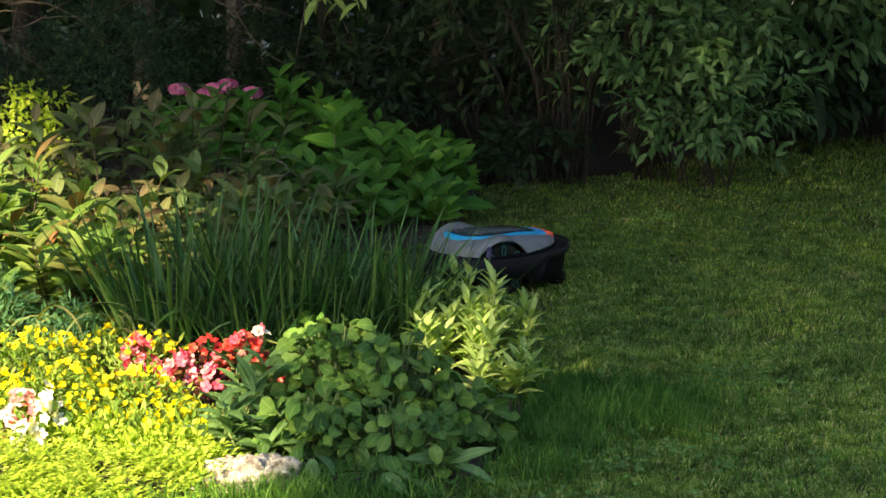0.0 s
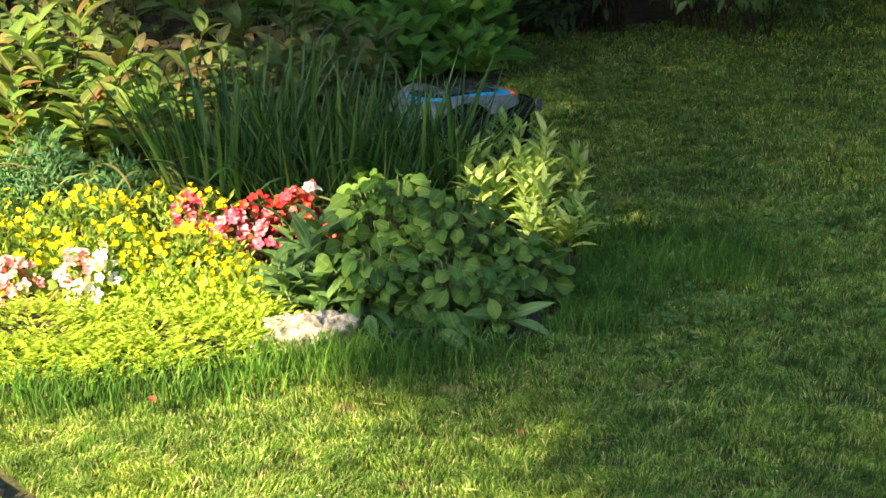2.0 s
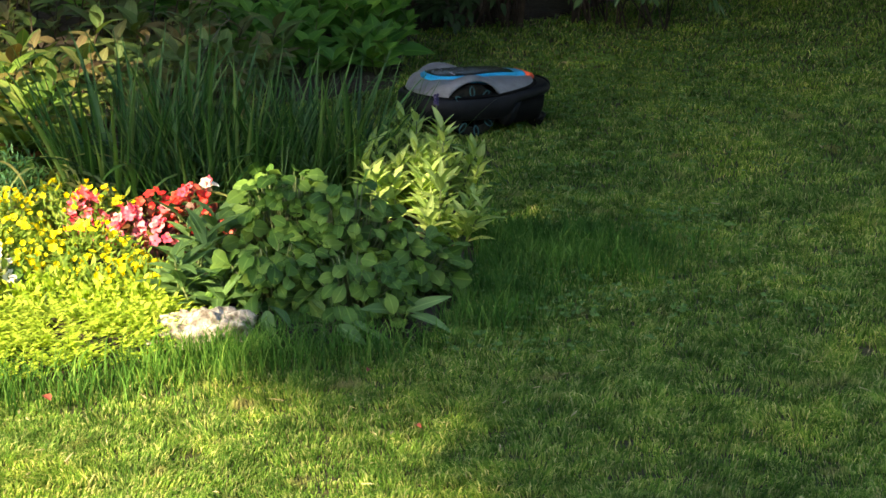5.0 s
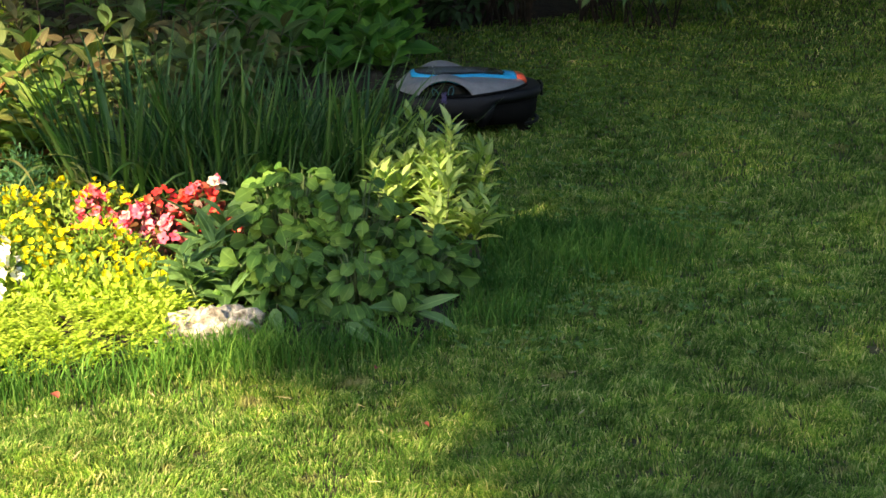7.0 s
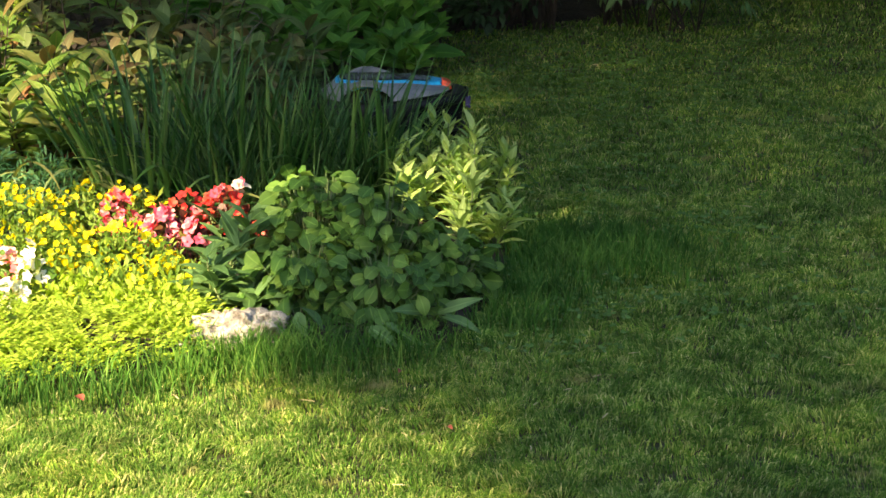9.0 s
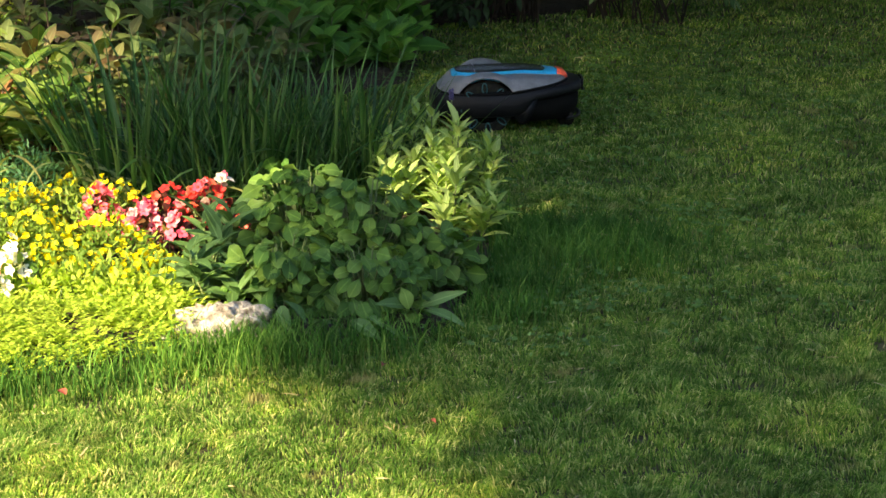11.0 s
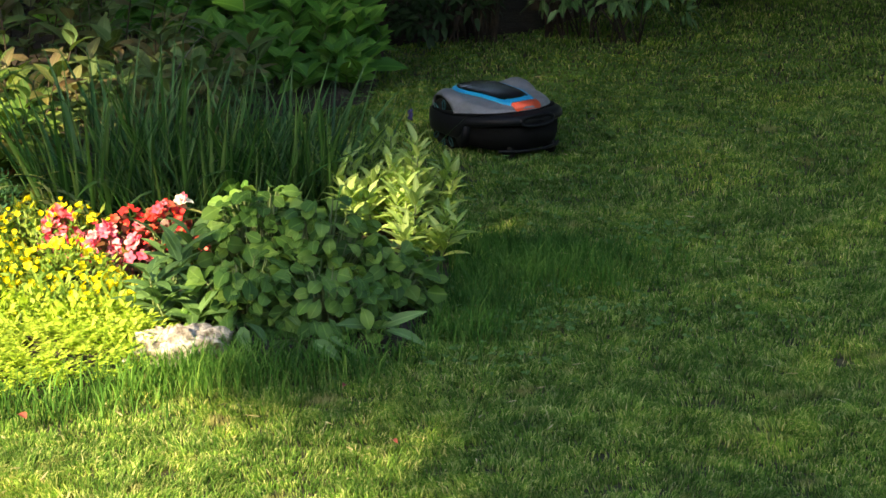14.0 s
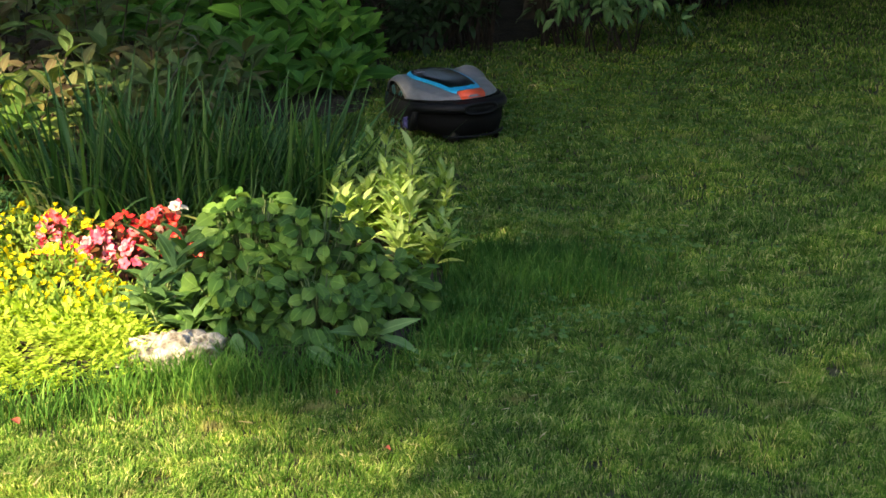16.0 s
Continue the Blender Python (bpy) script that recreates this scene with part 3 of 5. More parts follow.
def build_iris():
    rng = random.Random(41)
    blades_ = [leaf_mesh("strap_leaf", STRAP, 0.5, rng.uniform(0.008, 0.015), "strap", d, 0.5, 7, 0.0, i) for i, d in enumerate((0.15, 0.3, 0.5, 0.8, 0.25, 0.4))]
    bent = [leaf_mesh("bent_strap_leaf", STRAP, 0.5, 0.016, "strap", d, 0.4, 8, 0.0, i) for i, d in enumerate((1.7, 2.4))]
    for x, y, r, h, n in ((-0.80, 6.0, 0.16, 0.58, 110), (-0.62, 6.2, 0.16, 0.57, 95), (-0.46, 6.0, 0.15, 0.50, 110), (-0.28, 6.12, 0.15, 0.50, 110), (-0.12, 6.1, 0.13, 0.47, 110), (-0.33, 5.85, 0.12, 0.36, 60), (-0.6, 5.85, 0.12, 0.40, 60)):
        ob = thing("iris_clump", (x, y, 0), "tall clump of dark green strap-shaped leaves", "plant", "strap-leaved clumps in the bed")
        for _ in range(n):
            a, q = rng.uniform(0, 6.28), math.sqrt(rng.uniform(0, 1))
            out = Vector((math.cos(a), math.sin(a), 0))
            lean = 0.08 + 0.42 * q * rng.uniform(0.2, 1.3)
            piece("leaf", rng.choice(bent if rng.random() < 0.3 else blades_), ob,
                  aim(out * r * q, out * lean + Vector((rng.uniform(-0.18, 0.18), rng.uniform(-0.18, 0.18), 1)), -out + rand_dir(rng) * 0.7, h / 0.5 * rng.uniform(0.55, 1.12)))
        thin = [leaf_arrays(0.5, rng.uniform(0.007, 0.012), "strap", d, 0.4, 5, 0.0, i) for i, d in enumerate((0.15, 0.3, 0.6))]
        mats = []
        for _ in range(60):
            a, q = rng.uniform(0, 6.28), math.sqrt(rng.uniform(0, 1))
            out = Vector((math.cos(a), math.sin(a), 0))
            mats.append(aim(out * r * q, out * 0.3 * q + Vector((rng.uniform(-0.15, 0.15), rng.uniform(-0.12, 0.12), 1)), -out + rand_dir(rng) * 0.8, h / 0.5 * rng.uniform(0.45, 1.0)))
        piece("inner_foliage", merged("inner_foliage", STRAP, thin, mats), ob)["kind"] = "stuff"
    # pale arching leaves at the front of the clump
    arch = [leaf_mesh("arching_leaf", PALESTRAP, 0.34, 0.014, "strap", d, 0.35, 9, 0.0, i) for i, d in enumerate((2.0, 2.5, 2.9))]
    ob = thing("daylily_clump", (-0.92, 5.85, 0), "drooping pale yellow-green daylily leaves arching over", "plant")
    for _ in range(16):
        a = rng.uniform(-2.6, 0.9)
        out = Vector((math.cos(a), math.sin(a) * 0.7, 0))
        piece("leaf", rng.choice(arch), ob, aim(out * 0.05 + Vector((rng.uniform(-0.1, 0.15), 0, 0.0)), out * 0.5 + Vector((0, 0, 1)), -out, rng.uniform(0.85, 1.35)))
    ob = thing("daylily_clump", (-0.78, 5.80, 0), "pale green daylily leaves arching out of the iris", "plant")
    for i in range(13):
        a = rng.uniform(2.2, 4.2) if i % 2 else rng.uniform(-1.2, 0.5)
        out = Vector((math.cos(a), math.sin(a) * 0.6, 0))
        piece("leaf", rng.choice(arch), ob, aim(out * 0.04, out * 0.45 + Vector((0, -0.1, 1)), -out, rng.uniform(1.0, 1.5)))
    ob = thing("daylily_clump", (-1.12, 5.95, 0), "wilting daylily leaves, yellow and hanging down", "plant")
    for _ in range(22):
        a = rng.uniform(-3.1, 0.3)
        out = Vector((math.cos(a), math.sin(a) * 0.7, 0))
        piece("leaf", rng.choice(arch), ob, aim(out * 0.04 + Vector((rng.uniform(-0.16, 0.2), rng.uniform(-0.05, 0.05), rng.uniform(0.0, 0.12))), out * 0.35 + Vector((0, 0, 1)), -out, rng.uniform(0.8, 1.4)))


def flower_mesh(name, material, petals, size, shape="round", cup=0.35, center=None):
    v, f, uv = leaf_arrays(size, size * 0.95, shape, 0.3, 0.25, 2)
    mats = [pose(0, 0, 0, 0, 0, 360 * i / petals) @ pose(size * 0.08, 0, 0, 0, -math.degrees(cup), 0) for i in range(petals)]
    return merged(name, material, (v, f, uv), mats)


def mound(name, at, rx, ry, height, leaf, material, n, label, category, group, rng, clump=0.02, kindname="foliage"):
    """Bushy plant with fine foliage as one part; returns the thing and a function for points on its surface."""
    ob = thing(name, (at[0], at[1], 0), label, category, group)
    bumps = [(rng.uniform(0, 6.28), rng.uniform(0, 1), rng.uniform(0.75, 1.12)) for _ in range(9)]

    def on_top(shell=1.0):
        a, r = rng.uniform(0, 6.28), math.sqrt(rng.uniform(0, 1))
        k = 1.0
        for ba, br, bh in bumps:
            if abs(((a - ba + math.pi) % 6.283) - math.pi) < 0.6 and abs(r - br) < 0.35:
                k *= bh
        h = height * math.sqrt(max(0.03, 1 - r * r)) * k * shell
        nrm = Vector((math.cos(a) * r, math.sin(a) * r, 0.8))
        return Vector((math.cos(a) * r * rx, math.sin(a) * r * ry, h)), nrm.normalized()

    mats = []
    for _ in range(n):
        p, nv = on_top(rng.uniform(0.55, 1.04))
        ahead = (nv + rand_dir(rng) * 1.1)
        mats.append(aim(p + rand_dir(rng) * clump, ahead, nv + rand_dir(rng) * 0.5, rng.uniform(0.6, 1.2)))
    piece(kindname, merged(kindname, material, leaf, mats), ob)
    for k in range(4):
        a = 1.57 * k + rng.uniform(-0.4, 0.4)
        tip = Vector((math.cos(a) * rx * 0.6, math.sin(a) * ry * 0.6, height * 0.75))
        part("stem", tube_bm([(0, 0, 0), tip * 0.5, tip], [0.004, 0.003, 0.002], 5), STEM, ob)
    return ob, on_top


def build_flowers():
    rng = random.Random(51)
    leaf = leaf_arrays(0.030, 0.009, "lance", 0.5, 0.2, 2)
    heads = [flower_mesh("yellow_bloom", YELLOW, 6, 0.0112, cup=c) for c in (0.3, 0.7, 1.1)]
    for x, y, rx, ry, h, n, k in ((-0.86, 5.62, 0.20, 0.16, 0.19, 900, 80), (-1.12, 5.55, 0.2, 0.18, 0.2, 900, 90), (-1.4, 5.55, 0.2, 0.2, 0.2, 700, 60), (-0.80, 5.32, 0.18, 0.15, 0.14, 900, 95),
                                  (-1.02, 5.32, 0.18, 0.15, 0.16, 900, 90), (-0.64, 5.12, 0.13, 0.14, 0.10, 700, 60), (-0.80, 5.08, 0.16, 0.12, 0.10, 800, 20), (-1.3, 5.3, 0.18, 0.14, 0.16, 700, 60)):
        ob, top = mound("marigold_plant", (x, y), rx, ry, h, leaf, MARIGOLD, int(1.5 * n), "bushy plant covered with small bright yellow flowers", "flower", "yellow flowering plants", rng)
        for _ in range(int(1.35 * k)):
            p, nv = top(1.06)
            if p.y > ry * 0.7:
                continue
            piece("bloom", rng.choice(heads), ob, aim(p + Vector((0, 0, 0.006)), rand_dir(rng), nv + Vector((-0.2, -0.55, 0.3)) + rand_dir(rng) * 0.5, rng.uniform(0.75, 1.15)))
    # begonias, red behind and pink and white in front
    bleaf = leaf_arrays(0.032, 0.024, "round", 0.5, 0.2, 3)
    gl = {"red": [flower_mesh("red_bloom", RED, 5, 0.016, cup=c) for c in (0.2, 0.7)],
          "pink": [flower_mesh("pink_bloom", PINK, 5, 0.017, cup=c) for c in (0.2, 0.6)],
          "blush": [flower_mesh("blush_bloom", BLUSH, 5, 0.016, cup=c) for c in (0.2, 0.6)],
          "white": [flower_mesh("white_bloom", WHITE, 5, 0.017, cup=c) for c in (0.2, 0.6)]}
    for x, y, rx, ry, h, n, k, hue in ((-0.83, 5.58, 0.075, 0.06, 0.165, 80, 46, "pink"), (-0.72, 5.52, 0.065, 0.06, 0.14, 70, 40, "pink"), (-0.66, 5.66, 0.07, 0.06, 0.17, 80, 26, "red"), (-0.55, 5.62, 0.08, 0.06, 0.18, 90, 40, "red"),
                                       (-0.62, 5.50, 0.05, 0.05, 0.12, 80, 12, "pink"), (-0.47, 5.64, 0.05, 0.05, 0.16, 40, 10, "red"), (-1.24, 5.06, 0.12, 0.08, 0.14, 80, 60, "blush"), (-1.06, 5.10, 0.07, 0.06, 0.145, 60, 30, "blush"),
                                       (-0.985, 5.07, 0.045, 0.04, 0.14, 40, 22, "white"), (-1.01, 4.96, 0.05, 0.03, 0.10, 30, 12, "white")):
        names = {"red": "compact begonia with bronze leaves and scarlet flowers", "pink": "compact begonia with rose-pink flowers", "blush": "compact begonia with pale pink and rose flowers", "white": "compact begonia with pure white flowers"}
        ob, top = mound("begonia_plant", (x, y), rx, ry, h, bleaf, BRONZE if hue in ("red", "pink") else MARIGOLD, int(1.6 * n), names[hue], "flower", "begonias", rng, 0.012, "foliage")
        for _ in range(int((1.3 if hue == "red" else 1.7) * k)):
            p, nv = top(1.10)
            piece("bloom", rng.choice(gl[hue] if rng.random() < 0.85 or hue in ("white", "blush") else gl["pink"]), ob, aim(p, rand_dir(rng), nv + Vector((-0.2, -0.6, 0.2)) + rand_dir(rng) * 0.5, rng.uniform(0.75, 1.2)))
    # single tall pale begonia flower
    ob = thing("begonia_plant", (-0.505, 5.665, 0), "upright begonia stem with one white and pink flower", "flower")
    part("stem", tube_bm([(0, 0, 0), (0.006, 0, 0.1), (0, 0, 0.19)], [0.003, 0.0025, 0.002], 5), STEM, ob)
    for i in range(9):
        piece("bloom", rng.choice(gl["white"] if i < 5 else gl["pink"]), ob, aim(Vector((0, 0, 0.195)) + rand_dir(rng) * 0.013, rand_dir(rng), Vector((-0.3, -0.8, 0.5)) + rand_dir(rng) * 0.5, 1.0))


def build_cover():
    rng = random.Random(61)
    # chartreuse carpet of short leafy sprays in front of the flowers
    leaf = leaf_arrays(0.016, 0.006, "lance", 0.4, 0.2, 2)
    for x, y, rx, ry, h, n in ((-0.78, 4.78, 0.24, 0.22, 0.07, 4400), (-1.1, 4.75, 0.28, 0.28, 0.09, 6000), (-1.5, 4.8, 0.28, 0.3, 0.09, 4000), (-0.98, 4.62, 0.26, 0.15, 0.055, 3200), (-0.60, 4.90, 0.12, 0.15, 0.07, 2200)):
        ob = thing("stonecrop_mat", (x, y, 0), "low mat of feathery chartreuse ground cover", "ground cover", "chartreuse mats")
        mats = []
        for _ in range(n // 10):
            a, r = rng.uniform(0, 6.28), math.sqrt(rng.uniform(0, 1))
            p = Vector((math.cos(a) * r * rx, math.sin(a) * r * ry, h * math.sqrt(max(0.05, 1 - r * r)) * rng.uniform(0.6, 1.1)))
            d = Vector((math.cos(a) * 0.5 + rng.uniform(-0.6, 0.6), -0.6 + rng.uniform(-0.5, 0.5), 0.5)).normalized()
            for k in range(10):
                q = p + d * 0.006 * k
                s = d.cross(Vector((0, 0, 1))).normalized() * (1 if k % 2 else -1)
                mats.append(aim(q, d * 0.7 + s * 0.9 + rand_dir(rng) * 0.3, Vector((0, -0.3, 1)) + rand_dir(rng) * 0.4, rng.uniform(0.8, 1.3) * (1.25 - 0.06 * k)))
        piece("foliage", merged("foliage", COVER, leaf, mats), ob)
    # leafier plant by the stone
    leaf = leaf_arrays(0.026, 0.014, "ovate", 0.5, 0.2, 2)
    for x, y, rx, ry, h, n in ((-0.66, 4.96, 0.17, 0.14, 0.105, 1100), (-0.86, 5.0, 0.16, 0.10, 0.11, 900), (-0.53, 4.84, 0.08, 0.08, 0.06, 300)):
        mound("creeping_plant", (x, y), rx, ry, h, leaf, COVER, n, "low leafy plant with pale green leaves", "ground cover", "leafy creepers", rng)
    # fine blue-green foliage at the back
    leaf = leaf_arrays(0.034, 0.008, "lance", 0.5, 0.2, 2)
    for x, y, rx, ry, h, n in ((-1.34, 6.0, 0.18, 0.14, 0.27, 1500), (-1.1, 5.86, 0.13, 0.1, 0.24, 900), (-1.6, 5.95, 0.2, 0.15, 0.3, 1200)):
        mound("tagetes_plant", (x, y), rx, ry, h, leaf, FEATHER, n, "feathery blue-green foliage plant without flowers", "plant", "feathery plants", rng, 0.03)


def rock_bm(rng, size, seed, sub=3):
    bm = bmesh.new()
    bmesh.ops.create_icosphere(bm, subdivisions=sub, radius=1)
    for v in bm.verts:
        n = v.co.normalized()
        k = 1 + 0.42 * noise.noise(n * 1.9 + Vector((seed, 0, 0))) + 0.22 * noise.noise(n * 4.5 + Vector((0, seed, 0))) + 0.10 * noise.noise(n * 11)
        hole = max(0.0, 1 - ((n - Vector((0.25, -0.9, -0.1)).normalized()).length / 0.42) ** 2)
        k -= 0.40 * hole + 0.10 * max(0.0, noise.noise(n * 7 + Vector((seed, seed, 0))))
        c = n * k
        v.co = Vector((c.x * size[0], c.y * size[1], max(-0.3, c.z) * size[2]))
    return bm


def build_stones():
    rng = random.Random(71)
    ob = part("rock", rock_bm(rng, (0.130, 0.065, 0.066), 5.7, 5), STONE, None, at=pose(-0.445, 4.81, 0.014, 0, 0, 12))
    tagged(ob, "pale pitted limestone rock edging the flower bed", "rock")
    ob = part("rock", rock_bm(rng, (0.045, 0.035, 0.04), 8.3, 3), STONE, None, at=pose(-0.545, 5.03, 0.015, 0, 0, 50))
    tagged(ob, "small pale limestone rock in the bed", "rock")
    # paving at the lawn's corner
    path = thing("paving", (0, 0, 0), "weathered brown stone paving beside the lawn", "paving", kind="structure")
    for i, (cx, cy, w, d, r) in enumerate(((-1.15, 3.86, 0.26, 0.30, 38), (-1.02, 3.60, 0.24, 0.22, 36), (-1.36, 3.62, 0.3, 0.3, 35), (-1.38, 4.1, 0.28, 0.26, 38), (-0.86, 3.46, 0.2, 0.2, 35))):
        bm = bmesh.new()
        bmesh.ops.create_cube(bm, size=1)
        bmesh.ops.scale(bm, vec=(w, d, 0.05), verts=bm.verts)
        bmesh.ops.bevel(bm, geom=bm.edges[:], offset=0.012, segments=2, affect="EDGES")
        for v in bm.verts:
            v.co += Vector((noise.noise(v.co * 9 + Vector((i, 0, 0))), noise.noise(v.co * 9 + Vector((0, i, 0))), 0.4 * noise.noise(v.co * 14))) * 0.012
        part("paving_stone", bm, PAVER, path, at=pose(cx, cy, -0.006, 0, 0, r))
    mound("creeping_plant", (-1.02, 3.72), 0.06, 0.06, 0.05, leaf_arrays(0.02, 0.012, "ovate", 0.5, 0.2, 2), COVER, 160, "low yellow-green plant growing on the paving", "ground cover", "", rng)
    # fallen leaves
    lm = leaf_mesh("fallen_leaf", DRYLEAF, 0.035, 0.022, "ovate", 0.9, 0.5, 4, 0.05, 3)
    for x, y, a in ((-0.735, 4.29, 40), (-0.05, 4.5, 80), (0.05, 4.12, 200)):
        ob = thing("fallen_leaf", aim((x, y, 0.035), (math.cos(a), math.sin(a), 0.4), (0.2, -0.4, 1), 1.0 if x < -0.7 else 0.7), "curled reddish dry leaf lying on the grass", "leaf", "fallen leaves", data=lm)


# ---- shrubs and background ----
def shrub_leaves(rng, radii, n_clumps, per, clump_r, droop=0.3, shell=0.6):
    """Poses of leaves in clumps within an ellipsoid standing on the ground."""
    mats, tips = [], []
    for _ in range(n_clumps):
        d = rand_dir(rng, -0.25)
        r = shell + (1 - shell) * rng.random() + rng.uniform(-0.08, 0.12)
        c = Vector((d.x * radii[0] * r, d.y * radii[1] * r, max(0.04, radii[2] * (0.5 + 0.5 * d.z * r))))
        tips.append(c)
        for _ in range(per):
            o = rand_dir(rng)
            ahead = Vector((d.x, d.y, 0.1)) * 0.7 + o
            ahead.z -= droop
            mats.append(aim(c + o * clump_r * rng.random(), ahead, Vector((d.x * 0.5, d.y * 0.5 - 0.2, 0.9)) + rand_dir(rng) * 0.5, rng.uniform(0.6, 1.2)))
    return mats, tips


def shrub(name, at, radii, clumps, per, clump_r, leaf, material, label, rng, stems=12, droop=0.3, shell=0.6, stem_mat=None, stem_r=0.005, group=""):
    ob = thing(name, (at[0], at[1], 0), label, "shrub", group)
    mats, tips = shrub_leaves(rng, radii, clumps, per, clump_r, droop, shell)
    piece("foliage", merged("foliage", material, leaf, mats), ob)
    for i in range(stems):
        tip = rng.choice(tips)
        a = rng.uniform(0, 6.28)
        foot = Vector((math.cos(a) * radii[0] * 0.15, math.sin(a) * radii[1] * 0.15, -0.02))
        mid = Vector((tip.x * 0.45 + rng.uniform(-0.05, 0.05), tip.y * 0.45, tip.z * 0.7))
        part("stem", tube_bm([foot, mid, tip], [stem_r, stem_r * 0.75, stem_r * 0.35], 5), stem_mat or TWIG, ob)
    return ob


def build_hydrangea():
    rng = random.Random(81)
    ls = [leaf_mesh("hydrangea_leaf", HYDRA, rng.uniform(0.13, 0.17), rng.uniform(0.075, 0.10), "ovate", rng.uniform(0.4, 1.0), 0.35, 6, 0.02, i) for i in range(6)]
    spots = ((-1.16, 9.3, 0.28, 0.46, 17), (-0.98, 9.1, 0.26, 0.46, 15), (-0.80, 9.2, 0.28, 0.53, 16), (-0.50, 8.95, 0.30, 0.52, 18), (-0.24, 8.75, 0.26, 0.38, 16), (-0.10, 8.9, 0.20, 0.34, 12), (-0.35, 8.4, 0.24, 0.24, 14), (-0.62, 8.5, 0.26, 0.36, 15), (-0.05, 8.45, 0.15, 0.22, 8))
    for x, y, r, h, n in spots:
        ob = thing("hydrangea", (x, y, 0), "leafy hydrangea bush with broad fresh green leaves", "shrub", "hydrangea bushes")
        for _ in range(n):
            a, q = rng.uniform(0, 6.28), math.sqrt(rng.uniform(0, 1))
            foot = Vector((math.cos(a) * q * r * 0.3, math.sin(a) * q * r * 0.3, 0))
            hh = h * math.sqrt(1 - 0.75 * q * q) * rng.uniform(0.8, 1.05)
            top = Vector((math.cos(a) * q * r, math.sin(a) * q * r, hh))
            part("stem", tube_bm([foot, (foot + top) * 0.5, top], [0.006, 0.005, 0.003], 5), STEM, ob)
            b0 = rng.uniform(0, 6.28)
            for k in range(8):
                u = 1 - 0.13 * (k // 2)
                b = b0 + (k % 2) * math.pi + (k // 2) * math.pi / 2
                p = foot.lerp(top, max(0.15, u))
                ahead = Vector((math.cos(b), 0.8 * math.sin(b) - 0.15, 1.25 - 0.3 * (k // 2) + rng.uniform(-0.25, 0.25)))
                piece("leaf", rng.choice(ls), ob, aim(p, ahead, (-math.cos(b) * 0.4, -math.sin(b) * 0.4 - 0.8, 1), rng.uniform(0.6, 1.1) * (0.75 + 0.08 * (k // 2))))
    # pink flower heads standing above the leaves
    floret = leaf_arrays(0.014, 0.014, "round", 0.2, 0.1, 2)
    for x, y, z, r in ((-1.10, 9.42, 0.475, 0.051), (-1.035, 9.38, 0.50, 0.045), (-1.14, 9.4, 0.455, 0.041), (-0.915, 9.27, 0.478, 0.045), (-1.26, 9.4, 0.475, 0.048)):
        ob = thing("hydrangea_flower", (x, y, 0), "domed bright pink hydrangea flower head on its stem", "flower", "pink hydrangea flowers")
        mats = []
        for _ in range(130):
            d = rand_dir(rng, -0.3)
            k_r = rng.uniform(0.8, 1.08)
            p = Vector((d.x * r * k_r, d.y * r * k_r, z - 0.01 + d.z * r * 0.55))
            for k in range(4):
                s = d.orthogonal()
                s.rotate(Matrix.Rotation(k * math.pi / 2, 3, d))
                mats.append(aim(p, s + d * 0.25, d, rng.uniform(0.8, 1.15)))
        piece("bloom", merged("bloom", MOP, floret, mats), ob)
        part("stem", tube_bm([(0.03, -0.02, 0), (0.01, 0, z * 0.5), (0, 0, z)], [0.005, 0.004, 0.003], 5), STEM, ob)


def build_left_shrubs():
    rng = random.Random(91)
    ls = [leaf_mesh("yellowing_leaf", PEONY, rng.uniform(0.13, 0.18), rng.uniform(0.045, 0.062), "lance", rng.uniform(0.3, 0.9), 0.35, 6, 0.02, i) for i in range(6)]
    for x, y, r, h, n in ((-1.42, 6.55, 0.22, 0.62, 26), (-1.18, 6.45, 0.17, 0.52, 20), (-1.13, 6.55, 0.10, 0.47, 10), (-1.7, 6.5, 0.2, 0.6, 14), (-1.3, 6.3, 0.15, 0.42, 12)):
        leafy_stems("rhododendron", (x, y), r, h, n, ls, 11, "shrub with long glossy leaves turning yellow and red", "shrub", "yellowing shrubs", rng, lean=0.4, stem_mat=TWIG, face=0.25, start=0.3)
    rl = [leaf_mesh("rusty_leaf", RUST, rng.uniform(0.13, 0.18), rng.uniform(0.05, 0.068), "lance", rng.uniform(0.5, 1.1), 0.3, 6, 0.02, i) for i in range(5)]
    for x, y, r, h, n in ((-1.30, 7.7, 0.26, 0.66, 20), (-1.0, 7.9, 0.24, 0.66, 18), (-0.78, 7.6, 0.22, 0.50, 15), (-1.55, 7.8, 0.22, 0.62, 14), (-0.66, 7.3, 0.16, 0.36, 14), (-0.9, 7.2, 0.2, 0.42, 14), (-0.6, 7.85, 0.18, 0.36, 12)):
        leafy_stems("peony_bush", (x, y), r, h, n, rl, 11, "dull green bush with leaves fading to rusty brown", "shrub", "rusty bushes", rng, lean=0.5, stem_mat=TWIG, face=0.2, start=0.2)
    shrub("spirea_bush", (-1.72, 8.3), (0.2, 0.2, 0.66), 46, 16, 0.05, leaf_arrays(0.035, 0.022, "ovate", 0.4, 0.2, 2), COVER, "small shrub with bright yellow-green leaves", rng, 8)
    # bent wire plant stake among the leaves
    st = part("plant_stake", tube_bm([(-0.66, 7.0, 0.0), (-0.66, 7.0, 0.30), (-0.62, 7.0, 0.365), (-0.575, 7.0, 0.43), (-0.545, 7.0, 0.455), (-0.56, 7.0, 0.478), (-0.60, 7.0, 0.492)], [0.0022] * 7, 6), ROD, None)
    tagged(st, "thin bent metal wire plant support in the bed", "plant stake")


